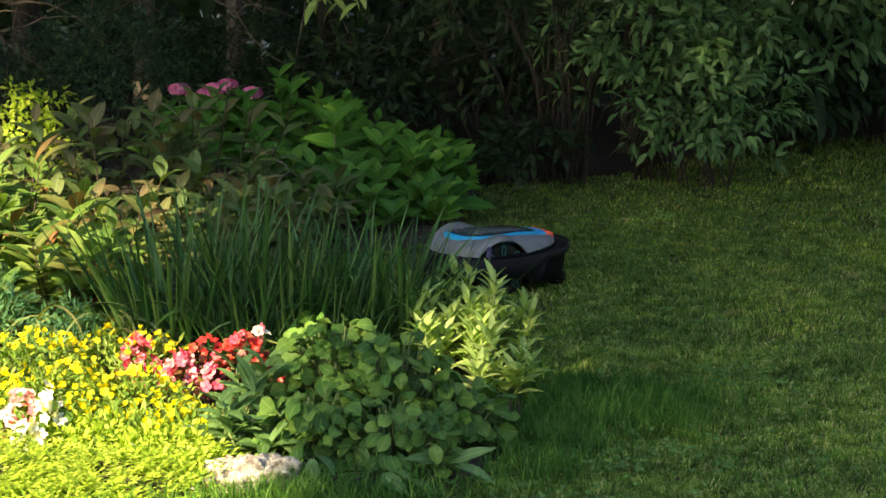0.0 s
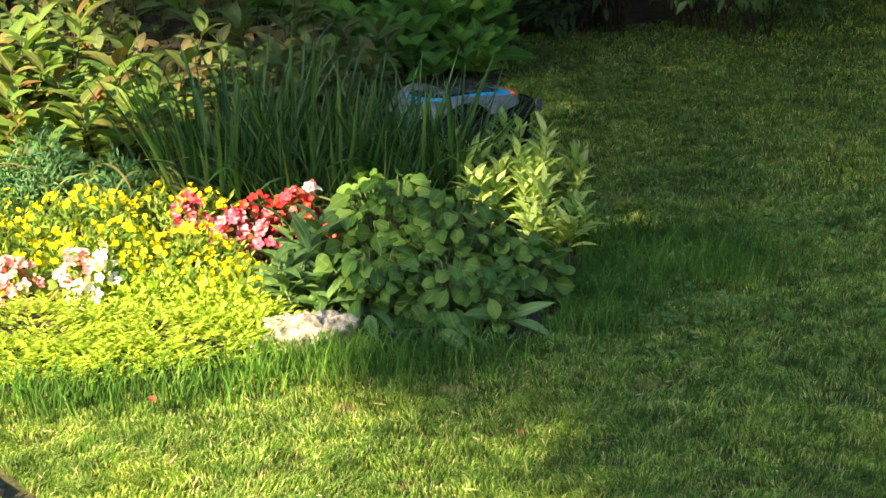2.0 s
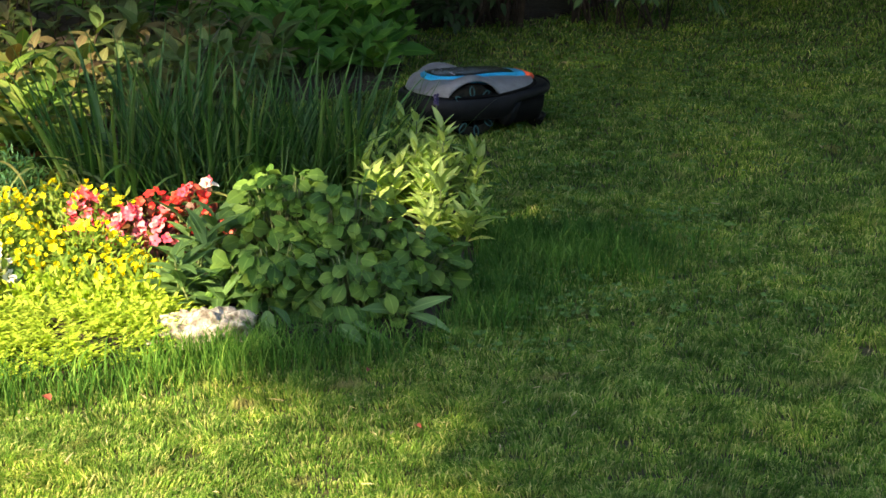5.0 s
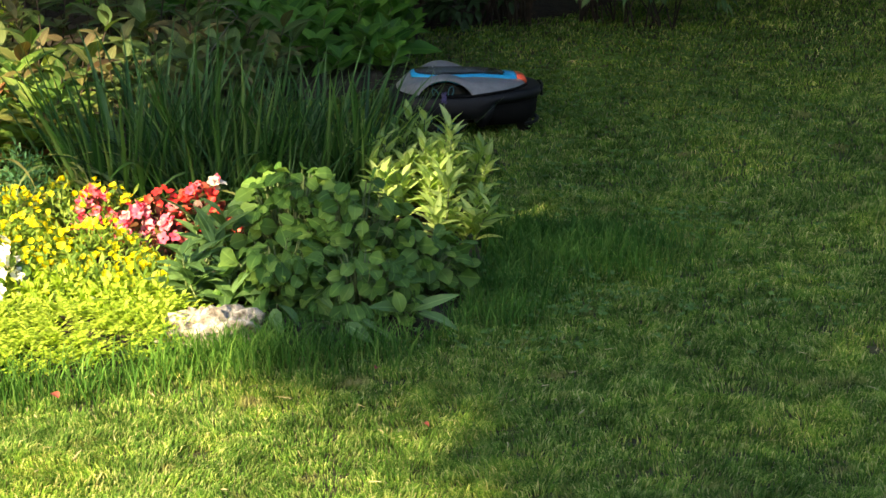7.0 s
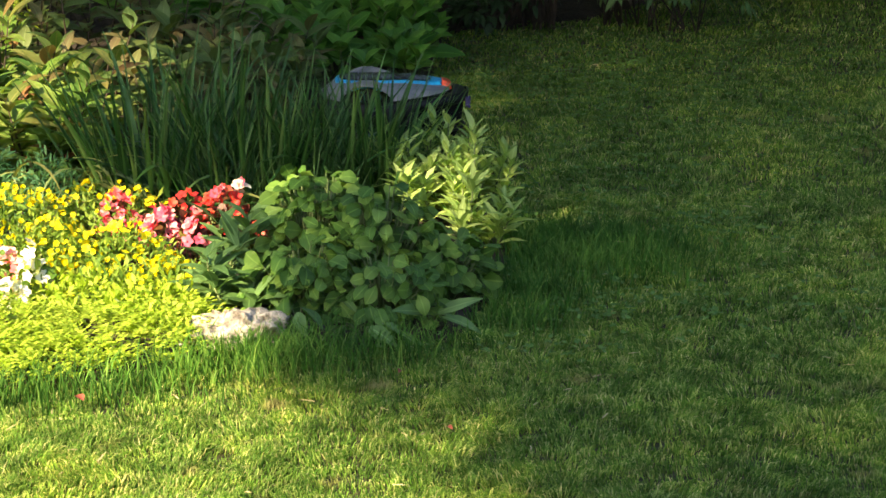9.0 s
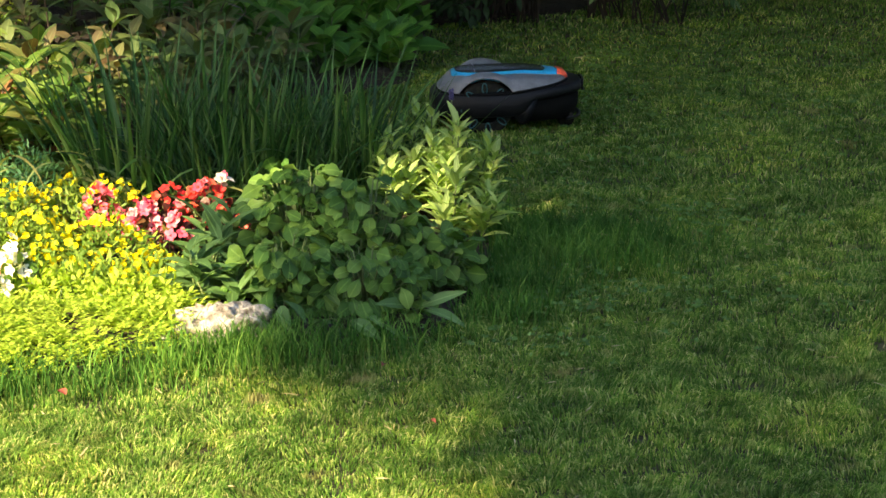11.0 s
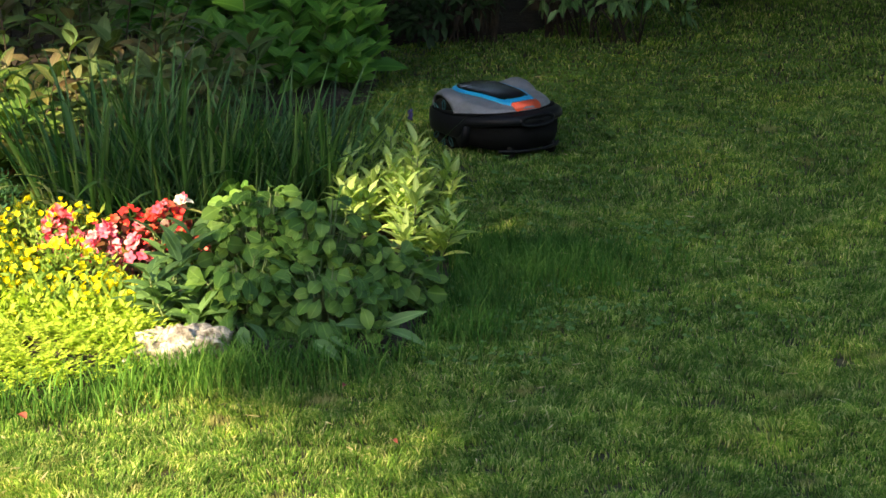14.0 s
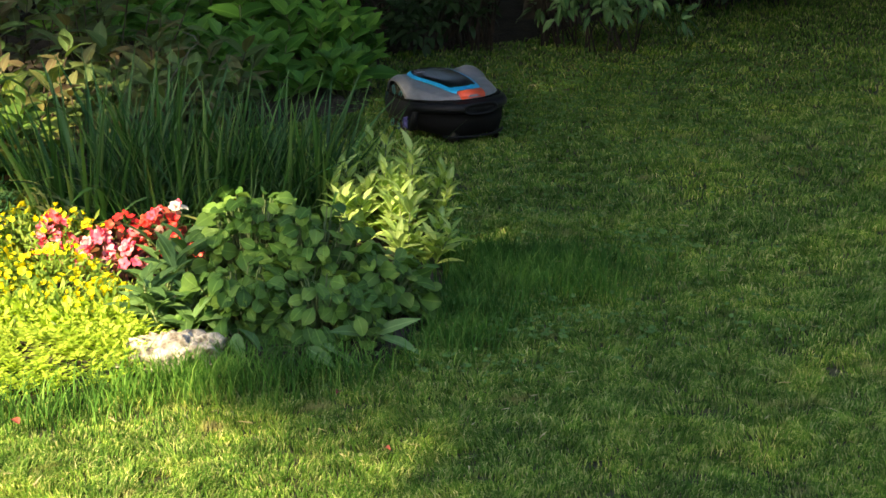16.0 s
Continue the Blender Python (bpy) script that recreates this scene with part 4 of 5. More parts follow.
def build_background():
    rng = random.Random(101)
    fine = leaf_arrays(0.036, 0.014, "lance", 0.3, 0.2, 2)
    mid = leaf_arrays(0.070, 0.031, "ovate", 0.6, 0.3, 3)
    big = leaf_arrays(0.11, 0.045, "lance", 0.7, 0.3, 3)
    shrub("yew_shrub", (-1.75, 10.5), (0.55, 0.4, 0.80), 230, 26, 0.09, fine, BLUEBUSH, "dark blue-green fine-leaved shrub under the trees", rng, 10)
    shrub("yew_shrub", (-2.35, 10.4), (0.45, 0.4, 0.62), 150, 24, 0.09, fine, BLUEBUSH, "low dark blue-green fine-leaved shrub", rng, 8)
    shrub("box_shrub", (-1.05, 10.5), (0.26, 0.26, 0.76), 90, 30, 0.07, fine, SHADEBUSH, "rounded dark green clipped shrub", rng, 6, shell=0.8)
    # leafy arching bush behind the lawn
    shrub("dogwood_bush", (0.95, 9.95), (0.62, 0.45, 1.30), 170, 13, 0.085, mid, BUSH, "broad arching bush with pointed mid-green leaves", rng, 16, droop=0.15, shell=0.35)
    shrub("dogwood_bush", (1.22, 9.75), (0.42, 0.30, 0.82), 85, 13, 0.075, mid, BUSH, "low branches of an arching green bush", rng, 8, droop=0.5, shell=0.6)
    shrub("dogwood_bush", (1.10, 9.75), (0.36, 0.25, 0.50), 45, 11, 0.09, mid, BUSH, "low branches of an arching green bush", rng, 5, droop=0.5, shell=0.4)
    shrub("dogwood_bush", (0.15, 10.4), (0.55, 0.4, 1.1), 90, 10, 0.14, mid, SHADEBUSH, "small-leaved bush with shade put into its leaf colour", rng, 12, droop=0.5, shell=0.5)
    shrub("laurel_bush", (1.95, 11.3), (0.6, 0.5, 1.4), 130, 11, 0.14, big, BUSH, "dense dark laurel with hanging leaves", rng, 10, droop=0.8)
    shrub("laurel_bush", (2.75, 11.9), (0.7, 0.5, 1.6), 130, 11, 0.14, big, SHADEBUSH, "dense dark laurel with hanging leaves", rng, 10, droop=0.8)
    shrub("laurel_bush", (3.7, 12.7), (0.8, 0.6, 1.8), 130, 11, 0.16, big, SHADEBUSH, "dense dark laurel with hanging leaves", rng, 10, droop=0.8)
    shrub("undergrowth", (-0.5, 10.3), (0.5, 0.3, 0.62), 90, 12, 0.12, mid, SHADEBUSH, "dark low undergrowth below the trees", rng, 10, group="undergrowth")
    shrub("undergrowth", (-0.2, 11.2), (0.9, 0.4, 0.9), 120, 12, 0.14, mid, SHADEBUSH, "dark low undergrowth below the trees", rng, 10, group="undergrowth")
    shrub("undergrowth", (0.35, 9.75), (0.3, 0.2, 0.3), 40, 12, 0.08, mid, SHADEBUSH, "dark low undergrowth below the trees", rng, 6, group="undergrowth")
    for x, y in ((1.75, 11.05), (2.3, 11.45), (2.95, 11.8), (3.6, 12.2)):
        shrub("laurel_bush", (x, y), (0.42, 0.3, 0.55), 60, 11, 0.12, big, SHADEBUSH, "low dark laurel branches hanging over the lawn edge", rng, 5, droop=0.8, shell=0.4, group="low laurels")
    # many thin upright stems of the bush
    ob = thing("stem_thicket", (0.45, 9.85, 0), "thicket of thin bare brown stems under the bush", "shrub")
    for i in range(30):
        a = rng.uniform(-0.25, 0.35)
        foot = Vector((rng.uniform(-0.12, 0.18), rng.uniform(-0.1, 0.1), -0.02))
        top = foot + Vector((rng.uniform(-0.45, 0.4), rng.uniform(-0.15, 0.25), rng.uniform(0.6, 1.3)))
        mid_p = foot.lerp(top, 0.5) + Vector((-(top.x - foot.x) * 0.15, 0, 0.05))
        part("stem", tube_bm([foot, mid_p, top], [0.005, 0.004, 0.002], 5), TWIG, ob)
    # trunks; the two behind the laurels are added for their shade
    for x, y, r, mat, lab in ((-1.78, 11.6, 0.060, PALEBARK, "slim pale tree trunk in the dark wood"), (-1.24, 11.3, 0.042, PALEBARK, "slim grey tree trunk in the dark wood"), (-2.35, 11.2, 0.075, BARK, "dark brown tree trunk in the wood"),
                              (0.88, 10.7, 0.05, BARK, "dark tree trunk behind the bush"), (-0.75, 11.6, 0.05, BARK, "dark tree trunk in the shade"), (1.7, 12.4, 0.08, BARK, "dark tree trunk in the shade"), (-0.1, 12.4, 0.09, BARK, "dark tree trunk in the shade"), (2.7, 12.9, 0.09, BARK, "dark trunk added behind the laurels to carry a shading canopy"), (4.0, 13.6, 0.1, BARK, "dark trunk added behind the laurels to carry a shading canopy")):
        ob = thing("tree", (x, y, 0), lab, "tree", "trees at the back of the garden")
        bm = tube_bm([(0, 0, -0.05), (0.01, 0, 0.12), (rng.uniform(-0.03, 0.03), 0, 1.2), (rng.uniform(-0.1, 0.1), 0.05, 4.5)], [r * 1.5, r * 1.05, r * 0.95, r * 0.5], 12)
        part("trunk", bm, mat, ob)
        # unseen leaf canopy, moved forward to shade the back lawn and the wood
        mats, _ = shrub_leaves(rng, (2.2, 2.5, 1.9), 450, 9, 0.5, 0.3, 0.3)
        piece("crown", merged("crown", SHADEBUSH, leaf_arrays(0.24, 0.14, "ovate", 0.5, 0.3, 2), [Matrix.Translation((0, -1.6, 1.75)) @ m for m in mats]), ob)
    # dry bare branches low in the wood
    for x, y, z, s in ((-2.5, 10.6, 0.72, 1), (-2.1, 10.9, 0.6, 1), (-0.95, 10.7, 0.62, -1), (-1.25, 10.9, 0.7, 1), (-0.62, 10.6, 0.5, 1), (-2.3, 10.3, 0.78, 1), (-1.5, 10.9, 0.68, -1), (-0.8, 10.4, 0.45, -1)):
        ob = thing("dry_branch", (x, y, 0), "bare dry branch with thin grey twigs", "branch", "bare branches")
        for k in range(7):
            p = Vector((rng.uniform(-0.1, 0.1), rng.uniform(-0.1, 0.1), 0.0 if k == 0 else z + rng.uniform(-0.2, 0.1)))
            pts = [p]
            d = Vector((s * rng.uniform(0.3, 1), rng.uniform(-0.3, 0.3), rng.uniform(-0.4, 0.5)))
            if k == 0:
                d = Vector((s * 0.2, 0, 1.6))
            for _ in range(5):
                p = p + d * 0.11
                d = d + rand_dir(rng) * 0.35
                pts.append(p)
            part("twig", tube_bm(pts, [0.006, 0.005, 0.004, 0.0035, 0.003, 0.002], 5), DEADTWIG, ob)
    # leafy sprig hanging in from above
    hl = [leaf_mesh("hanging_leaf", LIME, rng.uniform(0.09, 0.12), rng.uniform(0.03, 0.038), "lance", 0.8, 0.3, 6, 0.02, i) for i in range(4)]
    ob = thing("hanging_branch", (-0.50, 8.6, 0.93), "leafy branch hanging down with bright green leaves", "branch")
    part("twig", tube_bm([(-0.1, 0.3, 0.9), (-0.05, 0.1, 0.4), (-0.05, 0, 0.05), (0.06, -0.02, 0.0)], [0.008, 0.006, 0.004, 0.002], 5), TWIG, ob)
    for i in range(26):
        a = rng.uniform(0, 6.28)
        piece("leaf", rng.choice(hl), ob, aim((rng.uniform(-0.12, 0.12), rng.uniform(-0.06, 0.06), rng.uniform(-0.02, 0.10)), (math.cos(a), math.sin(a) * 0.6, -0.5), (0, -0.4, 1), rng.uniform(0.7, 1.1)))
    # wood closing the garden; its unseen upper part is added to block the sky
    mats = []
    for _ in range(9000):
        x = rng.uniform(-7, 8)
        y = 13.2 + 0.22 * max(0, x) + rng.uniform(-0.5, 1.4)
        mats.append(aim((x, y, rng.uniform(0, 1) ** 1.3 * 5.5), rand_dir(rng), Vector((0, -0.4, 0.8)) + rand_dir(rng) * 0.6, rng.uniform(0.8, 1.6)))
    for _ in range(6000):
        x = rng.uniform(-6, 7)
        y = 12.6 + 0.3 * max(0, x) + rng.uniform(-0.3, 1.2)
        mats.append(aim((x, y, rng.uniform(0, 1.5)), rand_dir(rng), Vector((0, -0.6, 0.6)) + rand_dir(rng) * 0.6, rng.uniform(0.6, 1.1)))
    thing("far_woods", (0, 0, 0), "dense dark foliage of the wood behind the garden", "woods", kind="stuff", data=merged("far_woods", SHADEBUSH, leaf_arrays(0.24, 0.13, "ovate", 0.5, 0.3, 2), mats))
    # unseen leaf walls added at the sides and behind the viewer to block sky
    for x0, x1, y0, y1, h in ((-8.5, -6.5, 1.5, 16, 6.5), (7.5, 9.5, -12, 16, 7.0), (-14, 9, -17, -14.5, 7.0)):
        mats = []
        for _ in range(int(45 * max(x1 - x0, y1 - y0) * h)):
            p = (rng.uniform(x0, x1), rng.uniform(y0, y1), h * rng.random() ** 0.9 * (0.85 + 0.15 * rng.random()))
            mats.append(aim(p, rand_dir(rng), rand_dir(rng), rng.uniform(0.8, 1.5)))
        thing("far_woods", (0, 0, 0), "unseen leaf walls added to block the low sky", "woods", kind="stuff", data=merged("far_woods", SHADEBUSH, leaf_arrays(0.36, 0.22, "ovate", 0.5, 0.3, 2), mats))
    # broad unseen tree added behind the viewer, leaves shading the lawn; sun enters below
    side = Vector((0.8, -0.6, 0))
    up = SUN_TO.cross(side)
    if up.z < 0:
        up = -up
    ob = thing("unseen_shade_tree", (0, 0, 0), "broad unseen tree added to shade the lawn", "tree")
    mats = []
    for _ in range(62000):
        a, b = rng.uniform(-14.0, 4.5), rng.uniform(1.2, 7.0)
        # lower edge and gaps of the leaves set where sunlight has to reach
        if a > -2.1:
            low = 1.46 - 0.9 * (a + 2.1)
        elif a > -3.75:
            low = float(np.interp(a, (-3.75, -3.70, -3.64, -3.27, -3.22, -3.17, -3.14, -3.02, -2.55, -2.1), (2.17, 2.36, 2.51, 2.51, 2.27, 2.27, 1.84, 1.72, 1.66, 1.48)))
        elif a > -4.55:
            low = 2.17
        elif a > -4.95:
            low = 2.62
        elif a > -6.0:
            low = 2.86
        else:
            low = 3.16
        low += 0.05 * noise.noise((a * 2.3, 3.0, 0)) + 0.04 * noise.noise((a * 7, 8.0, 0))
        if (b < low and not (-3.38 < a < -3.14 and 1.97 < b < 2.07)) or (-6.1 < a < -5.35 and 3.3 < b < 3.85 and rng.random() < 0.55) or (-8.8 < a < -7.5 and 3.7 < b < 4.3 and rng.random() < 0.8):
            continue
        p = side * a + up * b + SUN_TO * (11.5 + rng.uniform(-1.0, 1.0))
        mats.append(aim(p, rand_dir(rng), SUN_TO + rand_dir(rng) * 0.8, rng.uniform(0.7, 1.2)))
    piece("crown", merged("crown", BUSH, leaf_arrays(0.22, 0.16, "ovate", 0.4, 0.2, 2), mats), ob)
    foot = side * 2.2 + SUN_TO * 11.5
    foot.z = 0
    crown_c = side * 1.0 + up * 4.0 + SUN_TO * 11.5
    part("trunk", tube_bm([foot, foot.lerp(crown_c, 0.5) + side * 0.2, crown_c], [0.28, 0.2, 0.1], 12), BARK, ob)


# ---- robotic mower: x forward, origin on the ground below its middle ----
def outline(a, hx=0.275, hy=0.19, grow=0.0):
    """Plan outline of the body by angle: rounder in front, squarer behind."""
    c, s = math.cos(a), math.sin(a)
    n = 2.5 if c > 0 else 3.0
    e = 2 / n
    return (hx + grow) * math.copysign(abs(c) ** e, c), (hy + grow) * math.copysign(abs(s) ** e, s)


def ring_surface(bm, rings, close_top=False, close_bottom=False):
    vs = [[bm.verts.new(p) for p in r] for r in rings]
    n = len(vs[0])
    for a, b in zip(vs, vs[1:]):
        for k in range(n):
            bm.faces.new((a[k], a[(k + 1) % n], b[(k + 1) % n], b[k]))
    if close_bottom:
        bm.faces.new(vs[0][::-1])
    if close_top:
        bm.faces.new(vs[-1])
    return bm


def smoothstep(a, b, x):
    t = min(1.0, max(0.0, (x - a) / (b - a)))
    return t * t * (3 - 2 * t)


WHEEL_X, WHEEL_Y, WHEEL_Z, WHEEL_R = -0.083, 0.147, 0.093, 0.095


def rim_z(x):
    return 0.142 + 0.020 * smoothstep(-0.05, 0.25, x)


def deck_z(x, t):
    """Height of the grey shell at x, t across from -1 to 1."""
    hump = 0.150 + 0.047 * math.exp(-((x + 0.085) / 0.105) ** 2) + 0.022 * smoothstep(-0.26, -0.1, x) * (1 - smoothstep(0.1, 0.24, x))
    mid = 0.154 + 0.044 * smoothstep(-0.265, -0.17, x) - 0.016 * smoothstep(0.02, 0.22, x)
    edge = rim_z(x) + 0.004
    d = 0.108 ** 2 - (x - WHEEL_X) ** 2
    if d > 0:
        edge = max(edge, WHEEL_Z + math.sqrt(d))
    a = abs(t)
    if a < 0.80:
        k = smoothstep(0.50, 0.80, a)
        return mid * (1 - k) + max(hump, mid - 0.006) * k
    k = ((a - 0.80) / 0.20) ** 2.0
    return max(hump, mid - 0.006) * (1 - k) + min(edge, max(hump, mid)) * k


def build_mower():
    ob = thing("robotic_mower", pose(0.17, 7.32, 0, 0, 0, 33), "low robotic lawn mower, grey shell on charcoal body", "robotic mower")
    N = 96
    ang = [2 * math.pi * k / N for k in range(N)]

    def ring(grow, zf):
        pts = [outline(a, grow=grow) for a in ang]
        return [(x, y, zf(x)) for x, y in pts]

    def low_z(x):
        return 0.062 + 0.055 * smoothstep(0.03, 0.10, x) + 0.012 * smoothstep(0.10, 0.27, x)

    # upper band of the body with its top deck
    bm = bmesh.new()
    rings = [ring(-0.030, lambda x: low_z(x) + 0.004), ring(-0.008, low_z), ring(-0.001, lambda x: low_z(x) + 0.006), ring(0.0, lambda x: (low_z(x) + rim_z(x)) / 2), ring(-0.003, lambda x: rim_z(x) - 0.010),
             ring(-0.010, lambda x: rim_z(x) - 0.001), ring(-0.020, rim_z), ring(-0.04, lambda x: rim_z(x) + 0.003), ring(-0.08, lambda x: rim_z(x) + 0.004)]
    ring_surface(bm, rings, True, False)
    part("body", bm, M_BODY, ob)
    # recessed lower front and chassis
    bm = bmesh.new()
    ring_surface(bm, [ring(-0.045, lambda x: 0.034), ring(-0.030, lambda x: 0.040), ring(-0.020, lambda x: 0.07), ring(-0.016, lambda x: 0.118 if x > 0.03 else 0.075)], True, True)
    for v in bm.verts:
        if v.co.x < 0.03:
            v.co.y *= 0.66
    part("chassis", bm, M_BLACK, ob, "black underbody")
    # side skirts in front of the wheels
    for s in (-1, 1):
        bm = bmesh.new()
        prof = [(0.012, 0.066), (0.06, 0.112), (0.10, 0.122), (0.075, 0.062), (0.055, 0.034), (0.032, 0.034)]
        fr = [bm.verts.new((x, s * 0.186, z)) for x, z in prof]
        bk = [bm.verts.new((x, s * 0.150, z)) for x, z in prof]
        bm.faces.new(fr), bm.faces.new(bk[::-1])
        for k in range(len(prof)):
            bm.faces.new((fr[k], fr[(k + 1) % 6], bk[(k + 1) % 6], bk[k]))
        bmesh.ops.bevel(bm, geom=bm.edges[:], offset=0.003, segments=2, affect="EDGES")
        part("side_skirt", bm, M_BODY, ob)
    # grey shell
    bm = bmesh.new()
    nx, nt = 60, 44
    grid = []
    for i in range(nx + 1):
        x = -0.247 + 0.463 * i / nx
        u = (x + 0.247) / 0.463
        half = 0.183 * max(0.0, 1 - abs((u - 0.43) / 0.57) ** 2.7) ** 0.5 if u > 0.43 else 0.183 * max(0.0, 1 - ((0.43 - u) / 0.43) ** 3.0) ** 0.42
        half = max(half, 0.03)
        grid.append([bm.verts.new((x, half * (2 * j / nt - 1), deck_z(x, 2 * j / nt - 1))) for j in range(nt + 1)])
    for a, b in zip(grid, grid[1:]):
        for j in range(nt):
            bm.faces.new((a[j], b[j], b[j + 1], a[j + 1]))
    # turn the rim down and close the ends
    edges = [e for e in bm.edges if e.is_boundary]
    low = bmesh.ops.extrude_edge_only(bm, edges=edges)["geom"]
    for v in (g for g in low if isinstance(g, bmesh.types.BMVert)):
        d = 0.108 ** 2 - (v.co.x - WHEEL_X) ** 2
        if abs(v.co.y) > 0.12 and d > 0 and WHEEL_Z + math.sqrt(d) > rim_z(v.co.x) + 0.004:
            v.co.y *= 0.93
        else:
            v.co.z = rim_z(v.co.x) - 0.002
    part("shell", bm, M_SHELL, ob, "smooth grey plastic shell")
    # dark seam below the shell
    bm = bmesh.new()
    pts = []
    for k in range(N):
        x, y = outline(ang[k], 0.236, 0.184)
        pts.append((x - 0.014, y, rim_z(x) + 0.004))
    ring_surface(bm, [[(p[0] * s, p[1] * s, p[2] + dz) for p in pts] for s, dz in ((0.97, -0.01), (1.0, -0.006), (1.0, 0.0), (0.97, 0.002))], True, False)
    part("seam", bm, M_BLACK, ob, "black gasket line")

    # trim and panel: rounded tapering plates that follow the shell
    def plate(grow, lift_in, lift_out, thick, mat, name, label, nose=0.0):
        bm = bmesh.new()
        M = 72
        edge = []
        for k in range(M):
            a = 2 * math.pi * k / M
            c, s = math.cos(a), math.sin(a)
            x = 0.0 + (0.183 + grow * 0.9) * math.copysign(abs(c) ** 0.5, c)
            x += nose * max(0.0, c)
            w = (0.083 - 0.028 * smoothstep(-0.12, 0.19, x)) + grow
            y = w * math.copysign(abs(s) ** 0.55, s)
            edge.append((x, y))

        def h(x, y):
            return 0.160 + 0.042 * smoothstep(-0.27, -0.185, x) - 0.014 * smoothstep(0.02, 0.22, x) + 0.004 * (1 - (y / 0.1) ** 2) - 0.5 * nose * smoothstep(0.1, 0.2, x)
        rings = []
        for sc, dz in ((1.0, lift_out - thick), (1.0, lift_out), (0.93, lift_in), (0.6, lift_in + 0.001), (0.25, lift_in + 0.001)):
            rings.append([(x * sc, y * sc, h(x * sc, y * sc) + dz) for x, y in edge])
        ring_surface(bm, rings, True, True)
        return part(name, bm, mat, ob, label)

    plate(0.015, 0.002, -0.003, 0.03, M_BLUE, "trim", "turquoise trim line")
    plate(0.0, 0.0055, 0.0035, 0.03, M_PANEL, "top_panel", "glossy black top panel", 0.020)
    bm = bmesh.new()
    bmesh.ops.create_cube(bm, size=1, matrix=pose(-0.115, 0, 0.2105, 0, 0, 0) @ Matrix.Diagonal((0.003, 0.15, 0.003, 1)))
    part("panel_joint", bm, M_SHELL, ob, "thin grey joint line")
    # stop button
    bm = bmesh.new()
    prof = [(0.178, 0.170), (0.178, 0.197), (0.196, 0.194), (0.214, 0.186), (0.221, 0.176), (0.220, 0.166)]
    left = [bm.verts.new((x - 0.004 * (z < 0.18), 0.052 - 0.10 * max(0, x - 0.2), z)) for x, z in prof]
    right = [bm.verts.new((v.co.x, -v.co.y, v.co.z)) for v in left]
    bm.faces.new(left[::-1]), bm.faces.new(right)
    for k in range(6):
        bm.faces.new((left[k], left[(k + 1) % 6], right[(k + 1) % 6], right[k]))
    bmesh.ops.bevel(bm, geom=bm.edges[:], offset=0.004, segments=3, affect="EDGES")
    part("stop_button", bm, M_ORANGE, ob, "bright orange stop button")
    # carrying slot in the front
    frame_bm, hole_bm = bmesh.new(), bmesh.new()
    slot = []
    for k in range(40):
        a = 2 * math.pi * k / 40
        slot.append((0.060 * math.copysign(abs(math.cos(a)) ** 0.7, math.cos(a)), 0.0150 * math.copysign(abs(math.sin(a)) ** 0.8, math.sin(a))))

    def front_x(y, z):
        return 0.275 * max(0.0, 1 - (abs(y) / 0.19) ** 2.5) ** 0.4 - 0.10 * max(0, z - 0.150)

    rings = []
    for sc, sz, dx in ((1.22, 1.6, -0.004), (1.2, 1.5, 0.0035), (1.06, 1.15, 0.0045), (1.0, 1.0, 0.001)):
        rings.append([(front_x(y * sc, 0.142 + z * sz) + dx, y * sc, 0.142 + z * sz) for y, z in slot])
    ring_surface(frame_bm, rings)
    part("slot_rim", frame_bm, M_BODY, ob)
    rings = [[(front_x(y, 0.142 + z) + dx, y * sc, 0.142 + z * sc) for y, z in slot] for sc, dx in ((1.03, 0.0015), (0.9, 0.0012), (0.4, 0.001))]
    ring_surface(hole_bm, rings, True, False)
    part("carry_slot", hole_bm, M_BLACK, ob, "dark carrying handle opening")
    # front lip near the ground
    bm = bmesh.new()
    rings = []
    for dz, dr in ((0, 0), (0.008, 0.004), (0.012, 0), (0.004, -0.012)):
        rings.append([(outline(a, 0.262, 0.17, dr)[0], outline(a, 0.262, 0.17, dr)[1], 0.030 + dz) for a in np.linspace(-0.75, 0.75, 24)])
    vs = [[bm.verts.new(p) for p in r] for r in rings]
    for a, b in zip(vs, vs[1:] + vs[:1]):
        for k in range(23):
            bm.faces.new((a[k], a[k + 1], b[k + 1], b[k]))
    part("front_lip", bm, M_BODY, ob)
    # rear drive wheels with spokes and teal lugs
    wheels = []
    for s in (-1, 1):
        bm = bmesh.new()
        W = 48
        prof = [(0.058, -0.022), (0.083, -0.024), (0.093, -0.017), (0.095, 0.0), (0.093, 0.017), (0.083, 0.024), (0.058, 0.022)]
        rings = [[(math.cos(2 * math.pi * k / W) * (r + (0.0022 if k % 4 < 2 and r > 0.09 else 0)), y, math.sin(2 * math.pi * k / W) * (r + (0.0022 if k % 4 < 2 and r > 0.09 else 0))) for k in range(W)] for r, y in prof]
        ring_surface(bm, rings + rings[:1])
        wheel = part("wheel", bm, M_TYRE, ob, "black ribbed rear wheel", at=pose(WHEEL_X, s * WHEEL_Y, WHEEL_Z))
        bm = bmesh.new()
        bmesh.ops.create_cone(bm, cap_ends=True, segments=24, radius1=0.020, radius2=0.020, depth=0.036, matrix=pose(0, 0, 0, 90, 0, 0))
        for k in range(6):
            bmesh.ops.create_cube(bm, size=1, matrix=pose(0, 0, 0, 0, 60 * k, 0) @ Matrix.Translation((0.039, 0, 0)) @ Matrix.Diagonal((0.045, 0.026, 0.012, 1)))
        part("rim", bm, M_BLACK, wheel, "dark spoked rim")
        bm = bmesh.new()
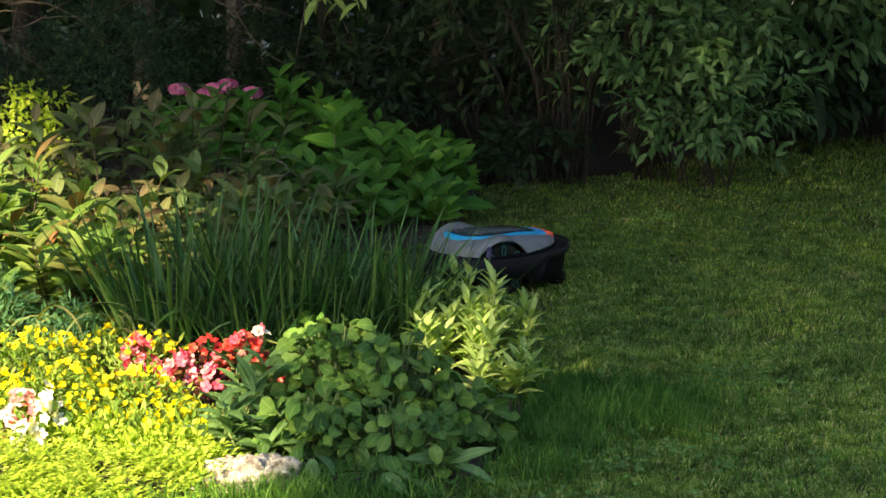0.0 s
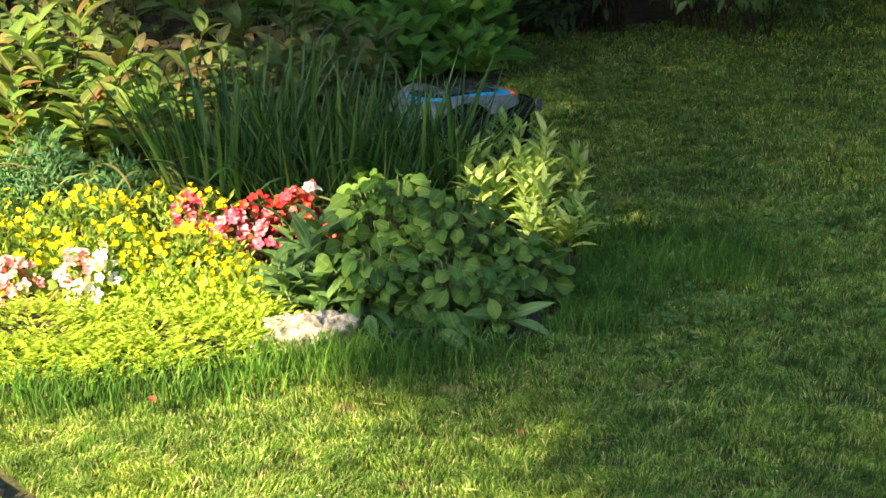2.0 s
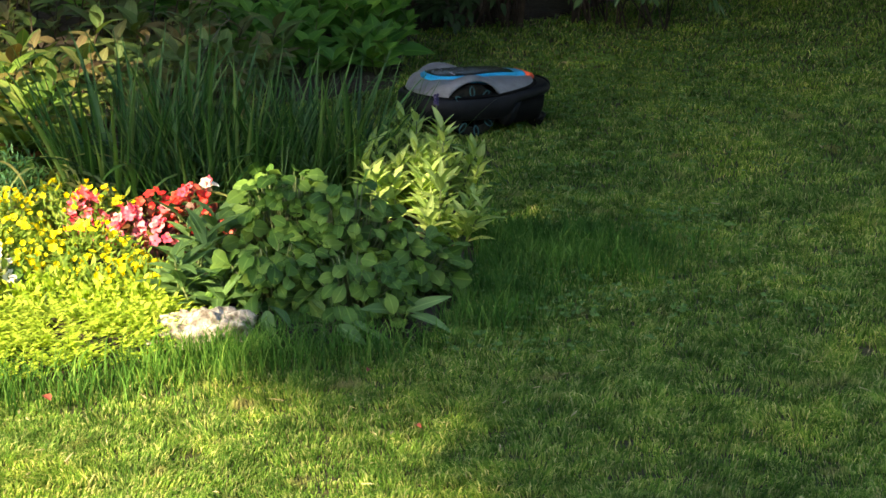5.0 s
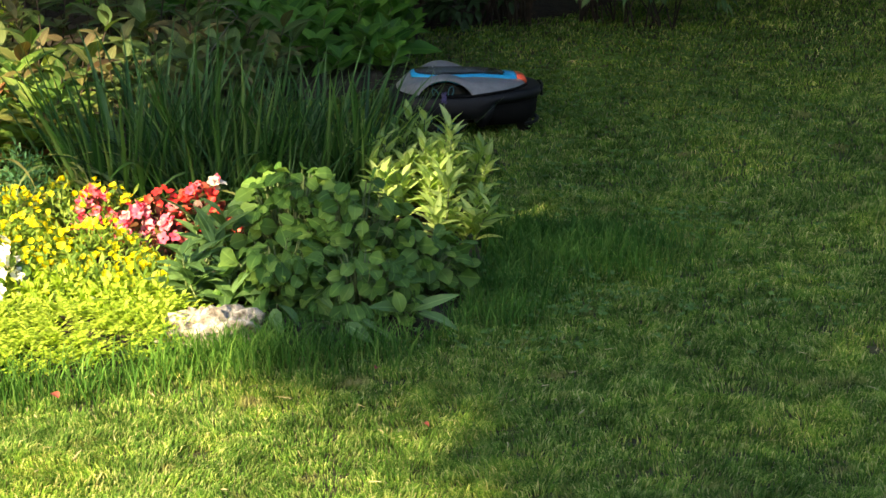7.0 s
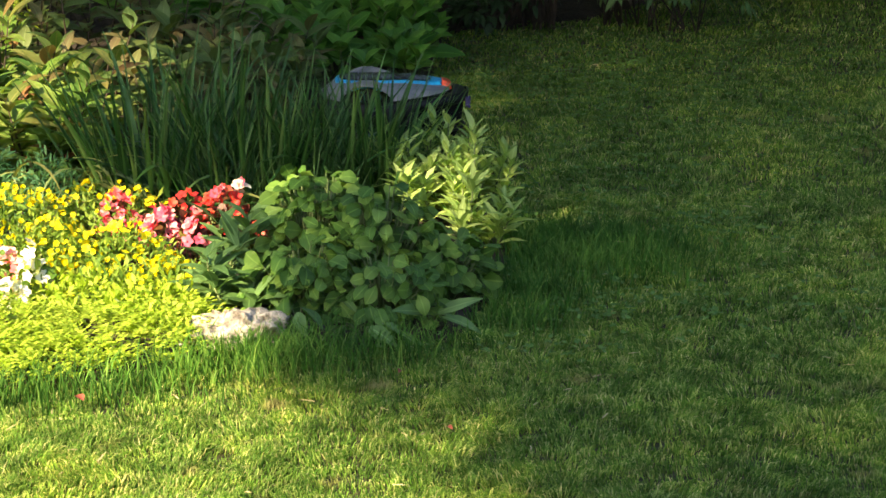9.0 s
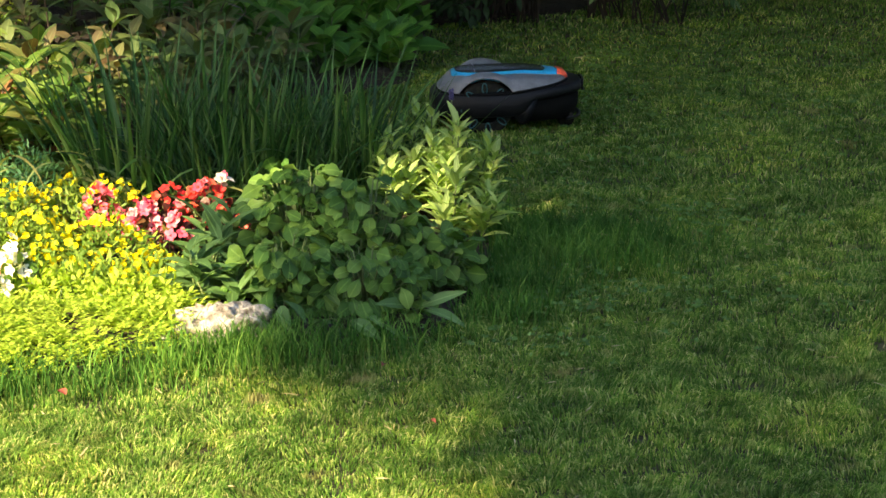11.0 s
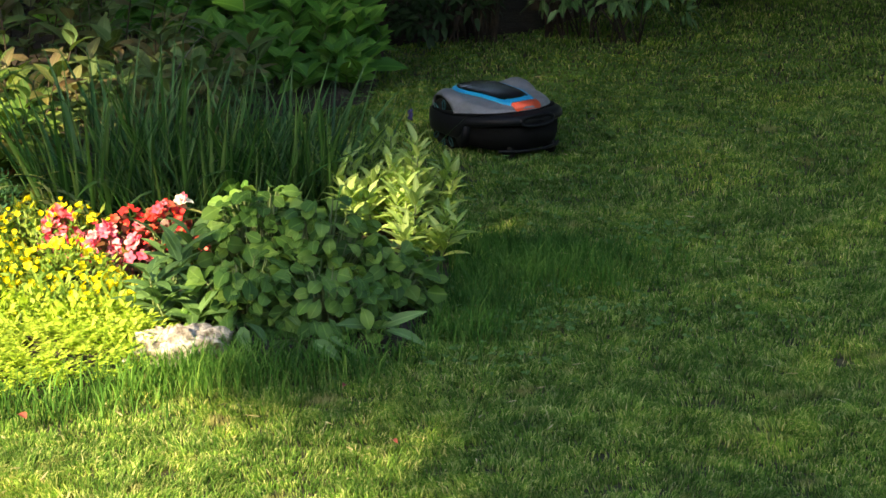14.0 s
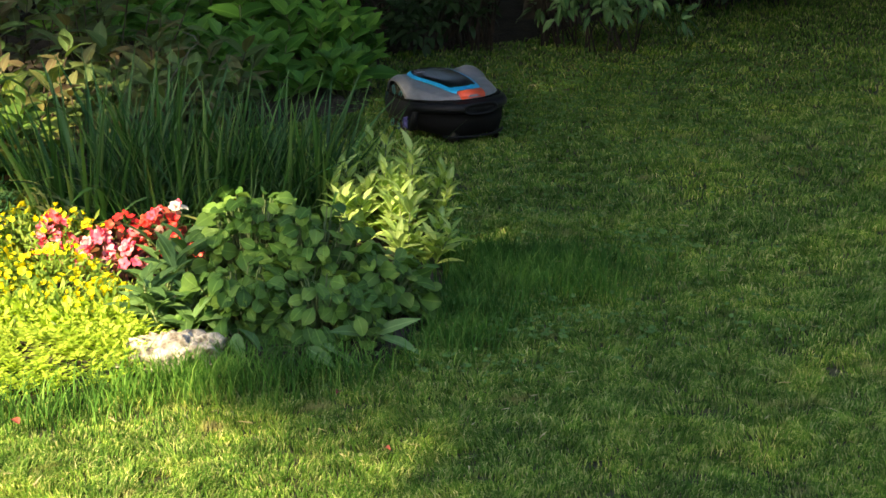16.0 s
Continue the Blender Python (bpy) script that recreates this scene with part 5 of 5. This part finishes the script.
        bmesh.ops.create_cone(bm, cap_ends=True, segments=28, radius1=0.060, radius2=0.060, depth=0.012, matrix=pose(0, -s * 0.008, 0, 90, 0, 0))
        part("wheel_disc", bm, M_BLACK, wheel)
        for k in range(8):
            bm = bmesh.new()
            ringv = []
            for sc, yy in ((1.0, 0.0), (1.0, 0.003), (0.62, 0.003), (0.62, 0.0)):
                ringv.append([(0.071 + math.cos(b) * 0.021 * (1 if sc == 1 else 0.8), s * (0.0232 + yy), math.sin(b) * 0.0105 * (1 if sc == 1 else 0.62)) for b in (2 * math.pi * j / 14 for j in range(14))])
            ring_surface(bm, ringv + ringv[:1])
            part("tread_lug", bm, M_TEAL, wheel, "teal oval lug", at=pose(0, 0, 0, 0, 45 * k, 0))
        wheels.append((wheel, s))
    # small front castors
    for s in (-1, 1):
        bm = bmesh.new()
        bmesh.ops.create_cone(bm, cap_ends=True, segments=20, radius1=0.030, radius2=0.030, depth=0.024, matrix=pose(0, 0, 0, 90, 0, 0))
        bmesh.ops.bevel(bm, geom=bm.edges[:], offset=0.004, segments=2, affect="EDGES")
        part("front_wheel", bm, M_TYRE, ob, at=pose(0.205, s * 0.085, 0.030))
    return ob, wheels


# seconds, place, heading, nose dip
MOWER_ROWS = [(0.0, 0.168, 7.321, 33, 0), (0.5, 0.020, 7.205, 34, 0), (1.0, -0.098, 7.140, 34, 0), (1.5, -0.140, 7.113, 34, 0), (2.0, -0.120, 7.122, 34.5, 0),
              (2.5, -0.057, 7.160, 35, 0), (3.0, 0.050, 7.228, 34, 0), (3.5, 0.150, 7.312, 34, 0), (4.0, 0.222, 7.372, 33, 0), (4.5, 0.273, 7.425, 30, 0),
              (5.2, 0.300, 7.435, 20, 0), (6.2, 0.300, 7.420, 5, 0), (7.0, 0.235, 7.401, 2.8, 0), (7.5, 0.142, 7.372, 3, 0), (8.0, 0.042, 7.355, 3, 0), (8.6, -0.070, 7.350, 2, 0),
              (9.3, -0.130, 7.350, 0, 0), (9.9, 0.040, 7.358, -1, 0), (10.5, 0.224, 7.376, -0.8, 0), (11.0, 0.358, 7.396, 2, -2), (11.5, 0.485, 7.428, 3, -4), (12.0, 0.531, 7.424, -1, -5),
              (12.5, 0.540, 7.424, -1.5, -5), (12.8, 0.535, 7.405, -9, -4), (12.9, 0.530, 7.398, -14, -3), (13.1, 0.511, 7.386, -35, -1.5), (13.3, 0.493, 7.374, -52, 0), (13.5, 0.479, 7.352, -57.5, 0),
              (14.0, 0.470, 7.340, -61, 0), (14.5, 0.458, 7.366, -61.5, 0), (15.0, 0.431, 7.445, -61.5, 0), (15.5, 0.394, 7.581, -62.5, 0.5), (16.0, 0.325, 7.795, -64, 2)]


def wheel_rows(side):
    """Rolling of one rear wheel from the way its hub travels."""
    ts = [r[0] for r in MOWER_ROWS]
    rows, roll, last = [], 0.0, None
    for k in range(81):
        t = k * 0.2
        x, y, h = (float(np.interp(t, ts, [r[i] for r in MOWER_ROWS])) for i in (1, 2, 3))
        c, s = math.cos(radians(h)), math.sin(radians(h))
        hub = Vector((x + c * WHEEL_X - s * side * WHEEL_Y, y + s * WHEEL_X + c * side * WHEEL_Y, 0))
        if last is not None:
            roll += math.degrees((hub - last).dot(Vector((c, s, 0))) / WHEEL_R)
        last = hub
        rows.append((t, pose(WHEEL_X, side * WHEEL_Y, WHEEL_Z, 0, roll, 0)))
    return rows


def motions():
    walk(mower, [(t, pose(x, y, 0.0, 3.0 * smoothstep(12.9, 13.5, t), dip, h)) for t, x, y, h, dip in MOWER_ROWS])
    for wheel, side in mower_wheels:
        walk(wheel, wheel_rows(side))


build_ground()
build_lawn()
mower, mower_wheels = build_mower()
build_hydrangea()
build_left_shrubs()
build_background()
build_iris()
build_lime()
build_broadleaf()
build_flowers()
build_cover()
build_stones()
motions()
